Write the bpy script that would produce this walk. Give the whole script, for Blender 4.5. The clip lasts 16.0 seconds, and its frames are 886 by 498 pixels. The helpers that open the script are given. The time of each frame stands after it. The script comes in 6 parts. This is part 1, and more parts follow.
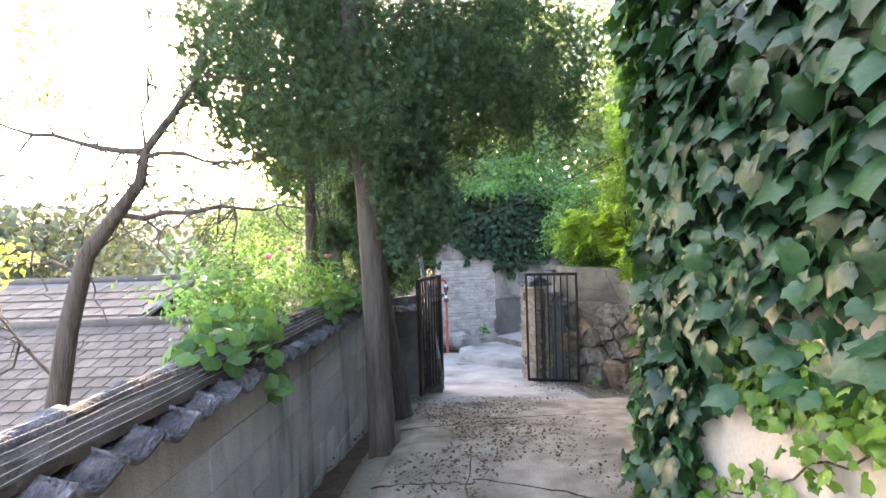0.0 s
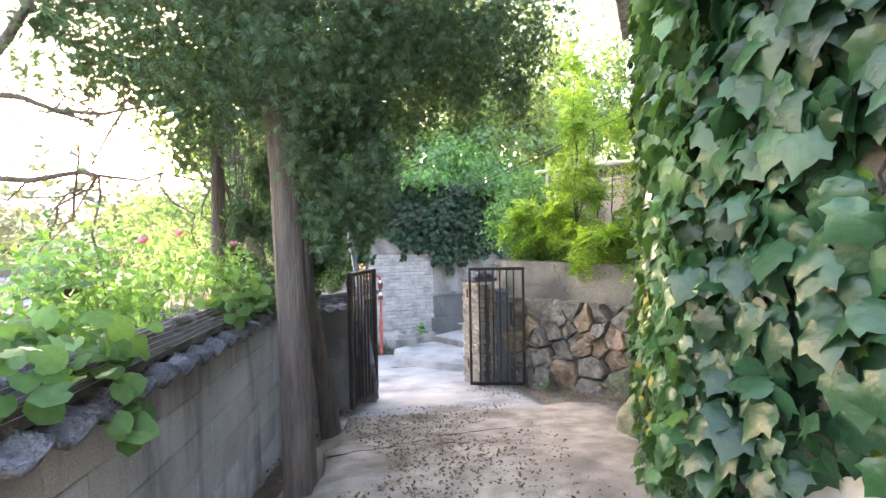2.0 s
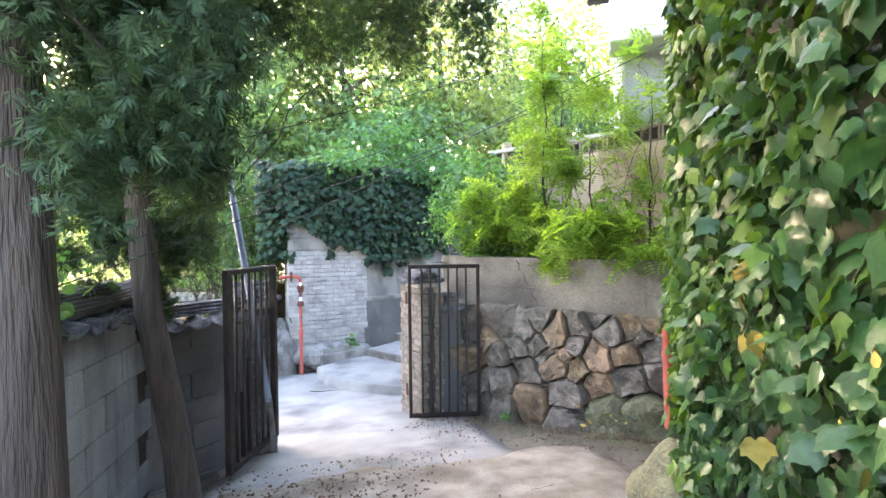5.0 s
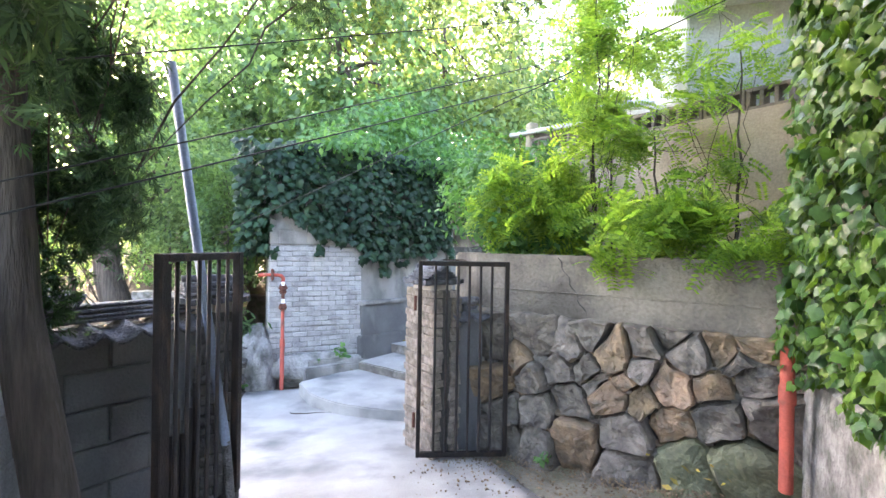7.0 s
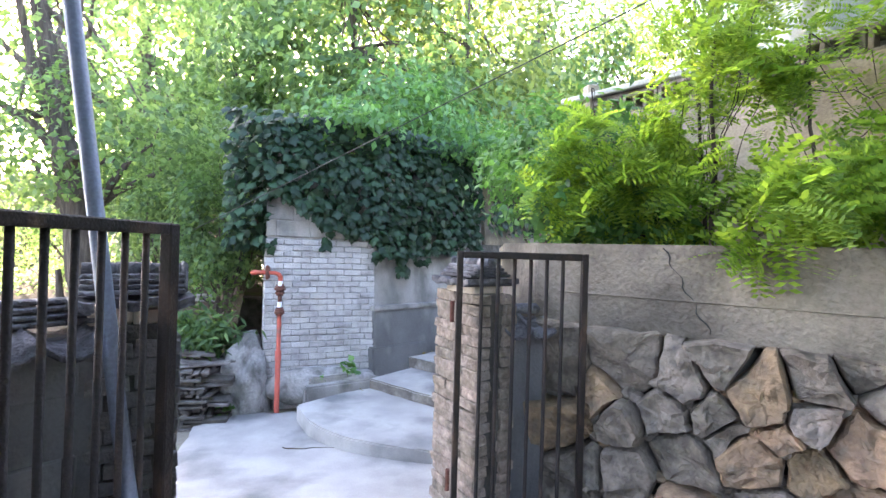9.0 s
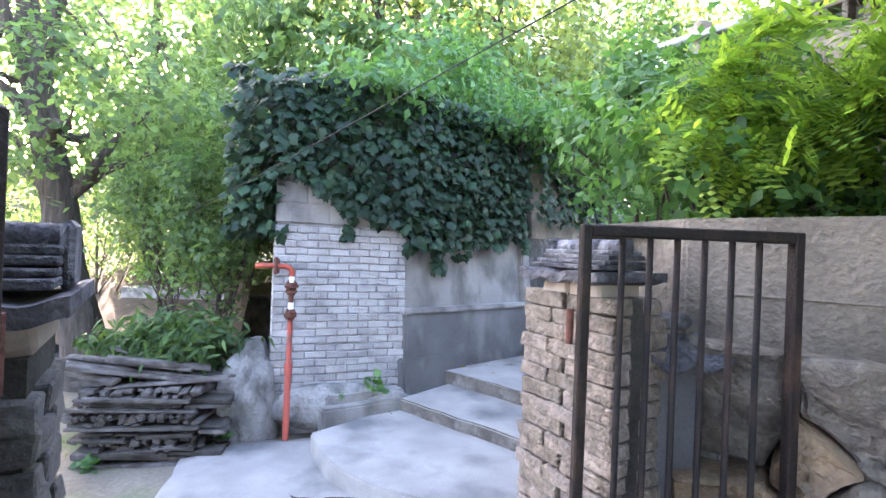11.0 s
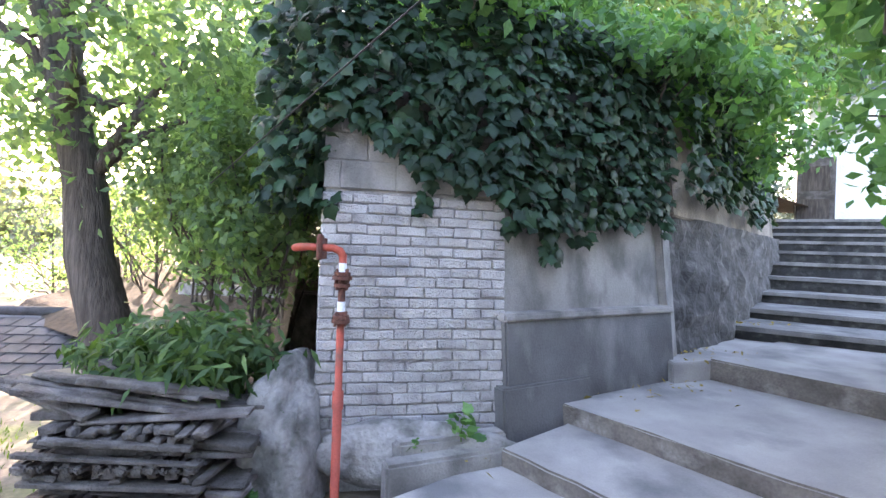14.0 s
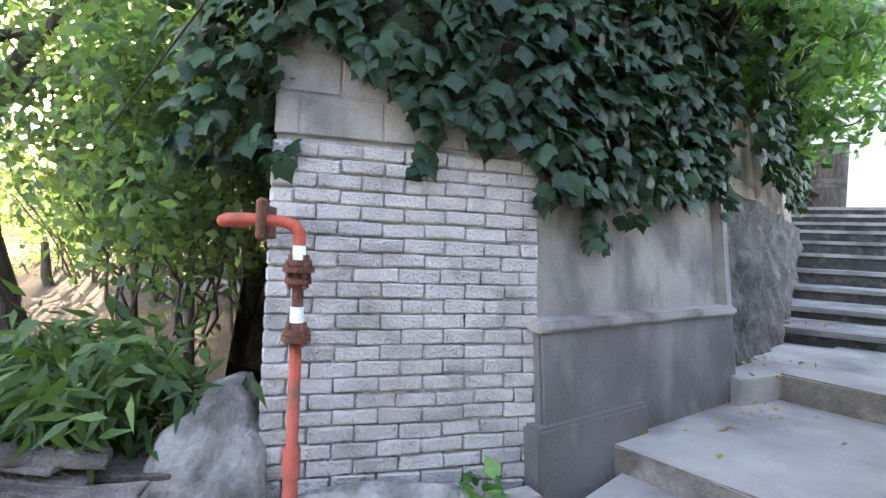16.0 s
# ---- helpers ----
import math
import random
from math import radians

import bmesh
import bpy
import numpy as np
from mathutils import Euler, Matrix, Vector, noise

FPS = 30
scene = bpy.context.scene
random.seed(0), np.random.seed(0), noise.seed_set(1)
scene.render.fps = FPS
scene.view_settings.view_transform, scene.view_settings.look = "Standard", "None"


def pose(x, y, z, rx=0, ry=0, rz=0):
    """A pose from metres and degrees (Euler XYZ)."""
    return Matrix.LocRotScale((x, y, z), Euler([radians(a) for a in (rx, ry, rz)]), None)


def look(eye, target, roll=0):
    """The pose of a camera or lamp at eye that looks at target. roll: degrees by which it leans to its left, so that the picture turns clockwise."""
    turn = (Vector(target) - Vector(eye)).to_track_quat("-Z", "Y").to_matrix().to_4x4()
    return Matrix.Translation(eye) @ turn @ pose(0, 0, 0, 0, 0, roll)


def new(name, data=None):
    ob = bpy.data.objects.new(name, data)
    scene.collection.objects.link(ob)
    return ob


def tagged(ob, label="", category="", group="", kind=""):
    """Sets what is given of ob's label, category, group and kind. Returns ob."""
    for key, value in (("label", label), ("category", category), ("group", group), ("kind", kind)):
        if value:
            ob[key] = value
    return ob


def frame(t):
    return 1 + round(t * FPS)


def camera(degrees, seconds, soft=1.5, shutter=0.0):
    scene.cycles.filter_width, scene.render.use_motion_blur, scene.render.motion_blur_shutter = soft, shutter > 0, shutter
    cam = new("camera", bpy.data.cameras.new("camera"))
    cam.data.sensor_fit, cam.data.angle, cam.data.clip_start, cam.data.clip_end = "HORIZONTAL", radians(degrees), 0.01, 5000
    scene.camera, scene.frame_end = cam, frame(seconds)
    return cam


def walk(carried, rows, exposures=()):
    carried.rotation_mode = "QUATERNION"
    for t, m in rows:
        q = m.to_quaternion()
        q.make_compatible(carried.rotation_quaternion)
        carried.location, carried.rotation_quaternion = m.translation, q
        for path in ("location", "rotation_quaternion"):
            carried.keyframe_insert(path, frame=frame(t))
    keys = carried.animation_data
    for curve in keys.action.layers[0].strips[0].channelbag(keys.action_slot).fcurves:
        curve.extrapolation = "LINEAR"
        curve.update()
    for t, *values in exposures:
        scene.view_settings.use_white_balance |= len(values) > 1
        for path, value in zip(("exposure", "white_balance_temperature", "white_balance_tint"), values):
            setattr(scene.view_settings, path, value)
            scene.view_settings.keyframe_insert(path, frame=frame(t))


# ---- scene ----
cam = camera(87.0, 16.0)
PATH = [
    (0, (0.245, 0.332, 1.635), (0.217, 2.332, 1.607), -1.8),
    (0.5, (0.301, 0.469, 1.601), (0.301, 2.468, 1.57), -1.7),
    (1, (0.217, 0.641, 1.586), (0.272, 2.64, 1.552), -1.4),
    (1.5, (0.166, 0.808, 1.574), (0.311, 2.803, 1.534), -1.2),
    (2, (0.201, 1.051, 1.551), (0.458, 3.034, 1.503), -1.1),
    (2.5, (0.244, 1.304, 1.539), (0.586, 3.273, 1.486), -1.0),
    (3, (0.211, 1.581, 1.516), (0.62, 3.538, 1.466), -0.8),
    (3.5, (0.229, 1.802, 1.488), (0.686, 3.749, 1.439), -0.8),
    (4, (0.365, 2.057, 1.481), (0.847, 3.997, 1.435), -0.9),
    (4.2, (0.405, 2.144, 1.465), (0.889, 4.084, 1.421), -1.0),
    (6.3, (0.554, 3.225, 1.291), (1.09, 5.151, 1.269), 0.8),
    (6.5, (0.534, 3.35, 1.277), (1.07, 5.277, 1.266), 1.0),
    (7, (0.521, 3.6, 1.255), (1.059, 5.527, 1.244), 1.0),
    (7.5, (0.596, 3.907, 1.238), (1.127, 5.835, 1.23), 1.0),
    (8, (0.603, 4.183, 1.199), (1.118, 6.116, 1.19), 1.1),
    (8.5, (0.603, 4.476, 1.185), (1.099, 6.413, 1.181), 1.4),
    (9, (0.635, 4.778, 1.132), (1.119, 6.719, 1.139), 1.7),
    (9.2, (0.653, 4.914, 1.103), (1.133, 6.856, 1.12), 2.3),
    (11.3, (0.567, 6.051, 1.015), (0.961, 8.011, 1.02), 2.2),
    (11.5, (0.59, 6.156, 1.006), (0.95, 8.123, 1.013), 2.2),
    (12, (0.578, 6.388, 1.001), (0.89, 8.364, 1.006), 2.2),
    (12.5, (0.642, 6.683, 0.986), (0.886, 8.668, 0.979), 2.4),
    (13, (0.644, 6.908, 0.953), (0.833, 8.899, 0.951), 2.3),
    (13.5, (0.582, 7.166, 0.904), (0.727, 9.161, 0.911), 2.2),
    (14, (0.577, 7.431, 0.842), (0.698, 9.427, 0.844), 2.1),
    (14.5, (0.567, 7.742, 0.785), (0.669, 9.739, 0.773), 2.1),
    (15, (0.508, 8.016, 0.768), (0.596, 10.014, 0.746), 2.2),
    (15.5, (0.461, 8.255, 0.772), (0.58, 10.252, 0.747), 2.3),
    (16, (0.501, 8.488, 0.777), (0.71, 10.476, 0.743), 2.5),
]
walk(cam, [(t, look(eye, target, roll)) for t, eye, target, roll in PATH], [(0, 4.32, 7400, 22), (2.5, 4.78, 7600, 24), (4.5, 4.8, 7300, 21), (7, 4.76, 6950, 22), (9, 4.62, 6850, 25), (12.1, 4.72, 6700, 28), (13.7, 4.38, 6900, 28), (16, 4.5, 7700, 24)])

# ---- world, sun, exposure ----
SUN_DIR = Vector((-0.385, 1.0, 0.28)).normalized()
world = bpy.data.worlds.new("sky")
scene.world = world
world.use_nodes = True
wn = world.node_tree.nodes
sky = wn.new("ShaderNodeTexSky")
sky.sky_type = "NISHITA"
sky.sun_disc = False
sky.sun_elevation = radians(14.5)
sky.sun_rotation = radians(-21.0)
sky.air_density, sky.dust_density, sky.ozone_density = 1.0, 3.0, 1.0
wn["Background"].inputs["Strength"].default_value = 0.15
world.node_tree.links.new(sky.outputs["Color"], wn["Background"].inputs["Color"])
sun = new("sun", bpy.data.lights.new("sun", "SUN"))
sun.data.energy, sun.data.angle, sun.data.color = 2.3, radians(0.6), (1.0, 0.86, 0.68)
sun.matrix_world = look(SUN_DIR * 60, (0, 0, 0))


# ---- materials ----
def mat(name, a, b, scale=6.0, rough=0.85, bump=0.3, fine=60.0, per_object=0.0, per_island=0.0, stain=None,
        stain_scale=(1.2, 1.2, 0.35), stain_at=0.55, metal=0.0, through_light=0.0, gloss=0.3, grain=0.75, along=None):
    """A surface with two colours mixed by a coarse noise, a fine grain, relief, and stains of a third colour."""
    m = bpy.data.materials.new(name)
    m.use_nodes = True
    nt = m.node_tree
    N, L = nt.nodes, nt.links
    bsdf = N["Principled BSDF"]
    geo = N.new("ShaderNodeNewGeometry")
    n1 = N.new("ShaderNodeTexNoise")
    n1.inputs["Scale"].default_value, n1.inputs["Detail"].default_value = scale, 6
    n2 = N.new("ShaderNodeTexNoise")
    n2.inputs["Scale"].default_value, n2.inputs["Detail"].default_value = fine, 3
    for n in (n1, n2):
        if along:
            fibre = N.new("ShaderNodeMapping")
            fibre.inputs["Scale"].default_value = along
            L.new(geo.outputs["Position"], fibre.inputs["Vector"])
            L.new(fibre.outputs["Vector"], n.inputs["Vector"])
        else:
            L.new(geo.outputs["Position"], n.inputs["Vector"])
    ramp = N.new("ShaderNodeMapRange")
    ramp.inputs["From Min"].default_value, ramp.inputs["From Max"].default_value = 0.32, 0.68
    L.new(n1.outputs["Fac"], ramp.inputs["Value"])
    mix = N.new("ShaderNodeMix")
    mix.data_type = "RGBA"
    mix.inputs["A"].default_value, mix.inputs["B"].default_value = (*a, 1), (*b, 1)
    L.new(ramp.outputs["Result"], mix.inputs["Factor"])
    col = mix.outputs["Result"]
    if stain:
        mp = N.new("ShaderNodeMapping")
        mp.inputs["Scale"].default_value = stain_scale
        L.new(geo.outputs["Position"], mp.inputs["Vector"])
        n3 = N.new("ShaderNodeTexNoise")
        n3.inputs["Scale"].default_value, n3.inputs["Detail"].default_value = 2.0, 5
        L.new(mp.outputs["Vector"], n3.inputs["Vector"])
        r3 = N.new("ShaderNodeMapRange")
        r3.inputs["From Min"].default_value, r3.inputs["From Max"].default_value = stain_at - 0.08, stain_at + 0.14
        L.new(n3.outputs["Fac"], r3.inputs["Value"])
        mx = N.new("ShaderNodeMix")
        mx.data_type = "RGBA"
        mx.inputs["B"].default_value = (*stain, 1)
        L.new(r3.outputs["Result"], mx.inputs["Factor"])
        L.new(col, mx.inputs["A"])
        col = mx.outputs["Result"]
    hsv = N.new("ShaderNodeHueSaturation")
    val = N.new("ShaderNodeMath")
    val.operation = "MULTIPLY_ADD"
    L.new(n2.outputs["Fac"], val.inputs[0])
    val.inputs[1].default_value, val.inputs[2].default_value = grain, 1 - 0.5 * grain
    last = val.outputs[0]
    for amount, node, out in ((per_object, "ShaderNodeObjectInfo", "Random"), (per_island, None, "Random Per Island")):
        if amount:
            src = N.new(node) if node else geo
            ad = N.new("ShaderNodeMath")
            ad.operation = "MULTIPLY_ADD"
            L.new(src.outputs[out], ad.inputs[0])
            ad.inputs[1].default_value, ad.inputs[2].default_value = amount, 1 - amount / 2
            mu = N.new("ShaderNodeMath")
            mu.operation = "MULTIPLY"
            L.new(last, mu.inputs[0])
            L.new(ad.outputs[0], mu.inputs[1])
            last = mu.outputs[0]
            hu = N.new("ShaderNodeMath")
            hu.operation = "MULTIPLY_ADD"
            L.new(src.outputs[out], hu.inputs[0])
            hu.inputs[1].default_value, hu.inputs[2].default_value = -0.045 * amount, 0.5 + 0.022 * amount
            L.new(hu.outputs[0], hsv.inputs["Hue"])
    L.new(last, hsv.inputs["Value"])
    L.new(col, hsv.inputs["Color"])
    col = hsv.outputs["Color"]
    L.new(col, bsdf.inputs["Base Color"])
    bsdf.inputs["Roughness"].default_value = rough
    bsdf.inputs["Metallic"].default_value = metal
    bsdf.inputs["Specular IOR Level"].default_value = gloss
    if bump:
        ad = N.new("ShaderNodeMath")
        ad.operation = "ADD"
        L.new(n1.outputs["Fac"], ad.inputs[0])
        L.new(n2.outputs["Fac"], ad.inputs[1])
        bp = N.new("ShaderNodeBump")
        bp.inputs["Strength"].default_value, bp.inputs["Distance"].default_value = bump, 0.02
        L.new(ad.outputs[0], bp.inputs["Height"])
        L.new(bp.outputs["Normal"], bsdf.inputs["Normal"])
    if through_light:
        tr = N.new("ShaderNodeBsdfTranslucent")
        warm = N.new("ShaderNodeMix")
        warm.data_type, warm.blend_type = "RGBA", "MULTIPLY"
        warm.inputs["Factor"].default_value = 1.0
        warm.inputs["B"].default_value = (2.2, 2.0, 0.9, 1)
        L.new(col, warm.inputs["A"])
        L.new(warm.outputs["Result"], tr.inputs["Color"])
        ms = N.new("ShaderNodeMixShader")
        ms.inputs["Fac"].default_value = through_light
        L.new(bsdf.outputs["BSDF"], ms.inputs[1])
        L.new(tr.outputs["BSDF"], ms.inputs[2])
        L.new(ms.outputs["Shader"], N["Material Output"].inputs["Surface"])
    return m


M = {
    "concrete_path": mat("worn concrete", (0.43, 0.37, 0.31), (0.24, 0.205, 0.17), 5.5, 0.92, 1.0, 90, stain=(0.16, 0.135, 0.105), stain_scale=(0.9, 0.9, 0.9), stain_at=0.56),
    "cement": mat("grey cement render", (0.34, 0.325, 0.31), (0.25, 0.24, 0.23), 1.3, 0.9, 0.35, 70, stain=(0.15, 0.145, 0.14), stain_scale=(1.8, 1.8, 1.1), stain_at=0.5, grain=0.45),
    "dark_cement": mat("dark cement render for damp and shade", (0.155, 0.155, 0.16), (0.085, 0.085, 0.085), 1.6, 0.85, 0.35, 70, stain=(0.23, 0.225, 0.22), stain_scale=(1.4, 1.4, 0.8), stain_at=0.6, grain=0.4),
    "step": mat("trowelled cement step", (0.39, 0.37, 0.35), (0.27, 0.255, 0.245), 2.5, 0.8, 0.3, 90, stain=(0.15, 0.15, 0.15), stain_scale=(0.9, 0.9, 0.9), stain_at=0.57, grain=0.35),
    "old_step": mat("weathered grey step", (0.25, 0.245, 0.24), (0.15, 0.148, 0.145), 3, 0.9, 0.4, 80, stain=(0.10, 0.10, 0.10), stain_at=0.55),
    "dirt": mat("brown earth with litter", (0.085, 0.062, 0.042), (0.04, 0.03, 0.022), 9, 1.0, 1.0, 45),
    "dry_ground": mat("dry trodden earth", (0.22, 0.195, 0.15), (0.15, 0.13, 0.10), 1.5, 1.0, 0.6, 30, stain=(0.13, 0.17, 0.06), stain_scale=(0.6, 0.6, 0.6), stain_at=0.58),
    "block": mat("grey concrete block", (0.37, 0.375, 0.39), (0.27, 0.275, 0.285), 3, 0.95, 0.6, 110, per_object=0.30, stain=(0.15, 0.15, 0.148), stain_scale=(3.0, 3.0, 0.5), stain_at=0.57),
    # mortar tone lowered to hold the shadow in the gaps between stones
    "mortar": mat("grey mortar darkened for gap shadow", (0.085, 0.078, 0.07), (0.05, 0.046, 0.042), 6, 1, 0.5, 80),
    "tile": mat("dark clay roof tile", (0.12, 0.12, 0.135), (0.055, 0.055, 0.062), 14, 0.8, 1.0, 60, per_object=0.7, stain=(0.26, 0.26, 0.28), stain_scale=(4, 4, 4), stain_at=0.6),
    "roof_tile": mat("weathered grey roof tile", (0.125, 0.105, 0.095), (0.08, 0.068, 0.06), 4, 0.9, 0.4, 50, per_object=0.4, per_island=0.4),
    "slate": mat("dark slate roof tile", (0.075, 0.075, 0.08), (0.045, 0.045, 0.05), 5, 0.8, 0.4, 50, per_object=0.5, per_island=0.5),
    "wire": mat("galvanised wire", (0.30, 0.30, 0.30), (0.22, 0.22, 0.22), 20, 0.5, 0, 80, metal=0.6),
    "cable": mat("black cable", (0.03, 0.03, 0.03), (0.02, 0.02, 0.02), 20, 0.6, 0, 80),
    "iron": mat("dark brown painted iron", (0.020, 0.014, 0.012), (0.012, 0.009, 0.008), 8, 0.62, 0.35, 90, per_object=0.3, stain=(0.07, 0.042, 0.028), stain_scale=(5, 5, 2), stain_at=0.60, gloss=0.28),
    "red_paint": mat("faded red paint", (0.42, 0.075, 0.045), (0.30, 0.06, 0.04), 5, 0.55, 0.15, 80, stain=(0.16, 0.06, 0.04), stain_scale=(5, 5, 5), stain_at=0.62),
    "rust": mat("rusty red iron", (0.15, 0.055, 0.04), (0.09, 0.04, 0.03), 20, 0.8, 0.5, 90),
    "tape": mat("white tape", (0.7, 0.7, 0.72), (0.6, 0.6, 0.62), 20, 0.6, 0.1, 90),
    "white_brick": mat("whitewashed brick", (0.44, 0.425, 0.425), (0.33, 0.32, 0.32), 5, 0.9, 0.8, 75, per_object=0.24, stain=(0.22, 0.215, 0.215), stain_scale=(2.2, 2.2, 2.2), stain_at=0.58, grain=0.4),
    "white_mortar": mat("whitewashed mortar", (0.36, 0.35, 0.35), (0.16, 0.155, 0.155), 7, 1, 0.6, 75),
    "pier_brick": mat("pitted pale brick", (0.31, 0.255, 0.21), (0.15, 0.122, 0.10), 18, 0.95, 1.0, 55, per_object=0.3, stain=(0.22, 0.19, 0.165), stain_scale=(4, 4, 4), stain_at=0.6),
    "dark_brick": mat("grimy grey brick", (0.16, 0.15, 0.145), (0.10, 0.095, 0.09), 8, 0.95, 0.7, 55, per_object=0.3),
    "plaster": mat("cream wall plaster", (0.47, 0.39, 0.325), (0.40, 0.335, 0.28), 1.6, 0.9, 0.25, 60, stain=(0.30, 0.26, 0.225), stain_at=0.6, grain=0.3),
    "terrace_plaster": mat("stained cream plaster", (0.43, 0.365, 0.285), (0.34, 0.288, 0.225), 2, 0.9, 0.4, 60, stain=(0.20, 0.17, 0.135), stain_at=0.58),
    "white_wall": mat("white painted wall", (0.70, 0.70, 0.68), (0.60, 0.60, 0.585), 2, 0.8, 0.1, 50),
    "pink": mat("pink tile", (0.45, 0.24, 0.28), (0.36, 0.2, 0.23), 8, 0.5, 0.1, 50),
    "grey_panel": mat("grey painted sheet", (0.40, 0.42, 0.41), (0.34, 0.36, 0.35), 2, 0.6, 0.1, 50),
    "stone_grey": mat("grey fieldstone", (0.25, 0.214, 0.178), (0.115, 0.098, 0.083), 9, 0.95, 1.0, 40, per_object=0.35, stain=(0.10, 0.09, 0.08), stain_scale=(5, 5, 5), stain_at=0.6),
    "stone_tan": mat("tan fieldstone", (0.34, 0.235, 0.148), (0.18, 0.128, 0.09), 9, 0.95, 1.0, 40, per_object=0.4, stain=(0.16, 0.13, 0.10), stain_scale=(5, 5, 5), stain_at=0.57),
    "stone_moss": mat("mossy fieldstone", (0.20, 0.20, 0.12), (0.13, 0.13, 0.085), 7, 0.95, 1.0, 40),
    "rock": mat("rough cemented rock", (0.32, 0.31, 0.30), (0.17, 0.165, 0.16), 6, 0.95, 1.0, 30, stain=(0.12, 0.12, 0.11), stain_scale=(3, 3, 3), stain_at=0.56),
    "bark": mat("dark brown bark", (0.085, 0.068, 0.059), (0.050, 0.041, 0.036), 26, 0.95, 1.0, 90, along=(1, 1, 0.09), stain=(0.10, 0.083, 0.073), stain_scale=(9, 9, 0.8), stain_at=0.56),
    "bark_grey": mat("grey brown bark", (0.11, 0.092, 0.08), (0.05, 0.042, 0.037), 26, 0.95, 1.0, 80, along=(1, 1, 0.12), stain=(0.05, 0.04, 0.033), stain_scale=(9, 9, 0.8), stain_at=0.56),
    "old_wood": mat("silvered old timber", (0.17, 0.157, 0.148), (0.065, 0.06, 0.055), 7, 0.95, 0.8, 80, per_object=0.6, stain=(0.06, 0.05, 0.045), stain_scale=(3, 3, 3), stain_at=0.56),
    "cypress": mat("cypress sprays", (0.050, 0.095, 0.048), (0.026, 0.060, 0.033), 1.5, 0.75, 0, 40, per_island=0.8, through_light=0.25),
    "ivy": mat("dark ivy leaf", (0.021, 0.072, 0.026), (0.009, 0.039, 0.017), 1.5, 0.40, 0.15, 60, per_island=0.7, per_object=0.5, through_light=0.10, gloss=0.34),
    "ivy_mid": mat("fresh green ivy leaf", (0.058, 0.145, 0.046), (0.032, 0.092, 0.033), 1.5, 0.36, 0.15, 60, per_island=0.75, per_object=0.5, through_light=0.25, gloss=0.48),
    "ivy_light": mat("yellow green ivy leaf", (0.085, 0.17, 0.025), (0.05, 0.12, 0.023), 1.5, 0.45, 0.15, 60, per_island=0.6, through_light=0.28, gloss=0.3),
    "ivy_far": mat("deep green creeper leaf", (0.018, 0.048, 0.024), (0.010, 0.032, 0.018), 1.5, 0.5, 0, 60, per_island=0.7, per_object=0.5, through_light=0.14, gloss=0.26),
    "locust": mat("fresh yellow green leaflets", (0.20, 0.32, 0.060), (0.12, 0.235, 0.048), 1.5, 0.5, 0, 40, per_island=0.7, through_light=0.5),
    "shrub": mat("bright green leaves", (0.085, 0.20, 0.070), (0.050, 0.135, 0.052), 1.5, 0.45, 0, 40, per_island=0.8, through_light=0.42),
    "tree_leaf": mat("tree leaves", (0.105, 0.185, 0.092), (0.062, 0.128, 0.068), 0.8, 0.5, 0, 40, per_island=0.9, through_light=0.55),
    "tree_leaf_yellow": mat("sunlit tree leaves", (0.165, 0.215, 0.080), (0.092, 0.155, 0.065), 0.8, 0.5, 0, 40, per_island=0.9, through_light=0.5),
    "far_leaf": mat("distant woods", (0.085, 0.105, 0.075), (0.06, 0.08, 0.06), 0.3, 0.9, 0, 5, per_island=0.6, through_light=0.12),
    "pumpkin": mat("pale gourd leaves", (0.065, 0.15, 0.045), (0.045, 0.11, 0.035), 2, 0.6, 0.2, 40, per_island=0.5, through_light=0.35),
    "litter": mat("dry fallen leaves", (0.12, 0.075, 0.04), (0.075, 0.05, 0.03), 3, 0.9, 0, 40, per_island=0.9),
    "yellow_leaf": mat("yellow fallen leaf", (0.36, 0.26, 0.05), (0.25, 0.18, 0.045), 3, 0.8, 0, 40, per_island=0.6),
    "grass": mat("grass blades", (0.09, 0.15, 0.035), (0.06, 0.11, 0.03), 2, 0.7, 0, 40, per_island=0.8, through_light=0.3),
    "rose": mat("pink rose petals", (0.62, 0.22, 0.33), (0.50, 0.16, 0.26), 12, 0.6, 0, 60, through_light=0.2),
    "blue_pole": mat("grey blue painted pole", (0.20, 0.235, 0.31), (0.16, 0.19, 0.25), 6, 0.5, 0.1, 80, stain=(0.12, 0.11, 0.11), stain_at=0.62),
    "band": mat("stained cement band", (0.26, 0.225, 0.182), (0.165, 0.143, 0.122), 2.6, 0.9, 0.8, 40, stain=(0.10, 0.088, 0.075), stain_scale=(1.1, 1.1, 0.8), stain_at=0.50),
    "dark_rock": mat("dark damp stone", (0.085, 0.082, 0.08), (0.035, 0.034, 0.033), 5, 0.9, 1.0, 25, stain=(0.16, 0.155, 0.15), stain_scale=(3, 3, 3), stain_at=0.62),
    # riser colours: dirt and moss, plus the shade of the upright faces
    "low_riser": mat("dirty cement riser darkened for shade", (0.17, 0.15, 0.13), (0.09, 0.08, 0.07), 4, 0.95, 0.6, 50, stain=(0.24, 0.22, 0.2), stain_scale=(3, 3, 3), stain_at=0.6),
    "riser": mat("mossy stone riser darkened for shade", (0.045, 0.045, 0.045), (0.022, 0.022, 0.022), 6, 0.95, 0.6, 50, stain=(0.09, 0.09, 0.085), stain_scale=(4, 4, 4), stain_at=0.6),
    "dark_plant": mat("mid green long leaves", (0.055, 0.115, 0.030), (0.03, 0.075, 0.025), 1.5, 0.5, 0, 40, per_island=0.9, through_light=0.3),
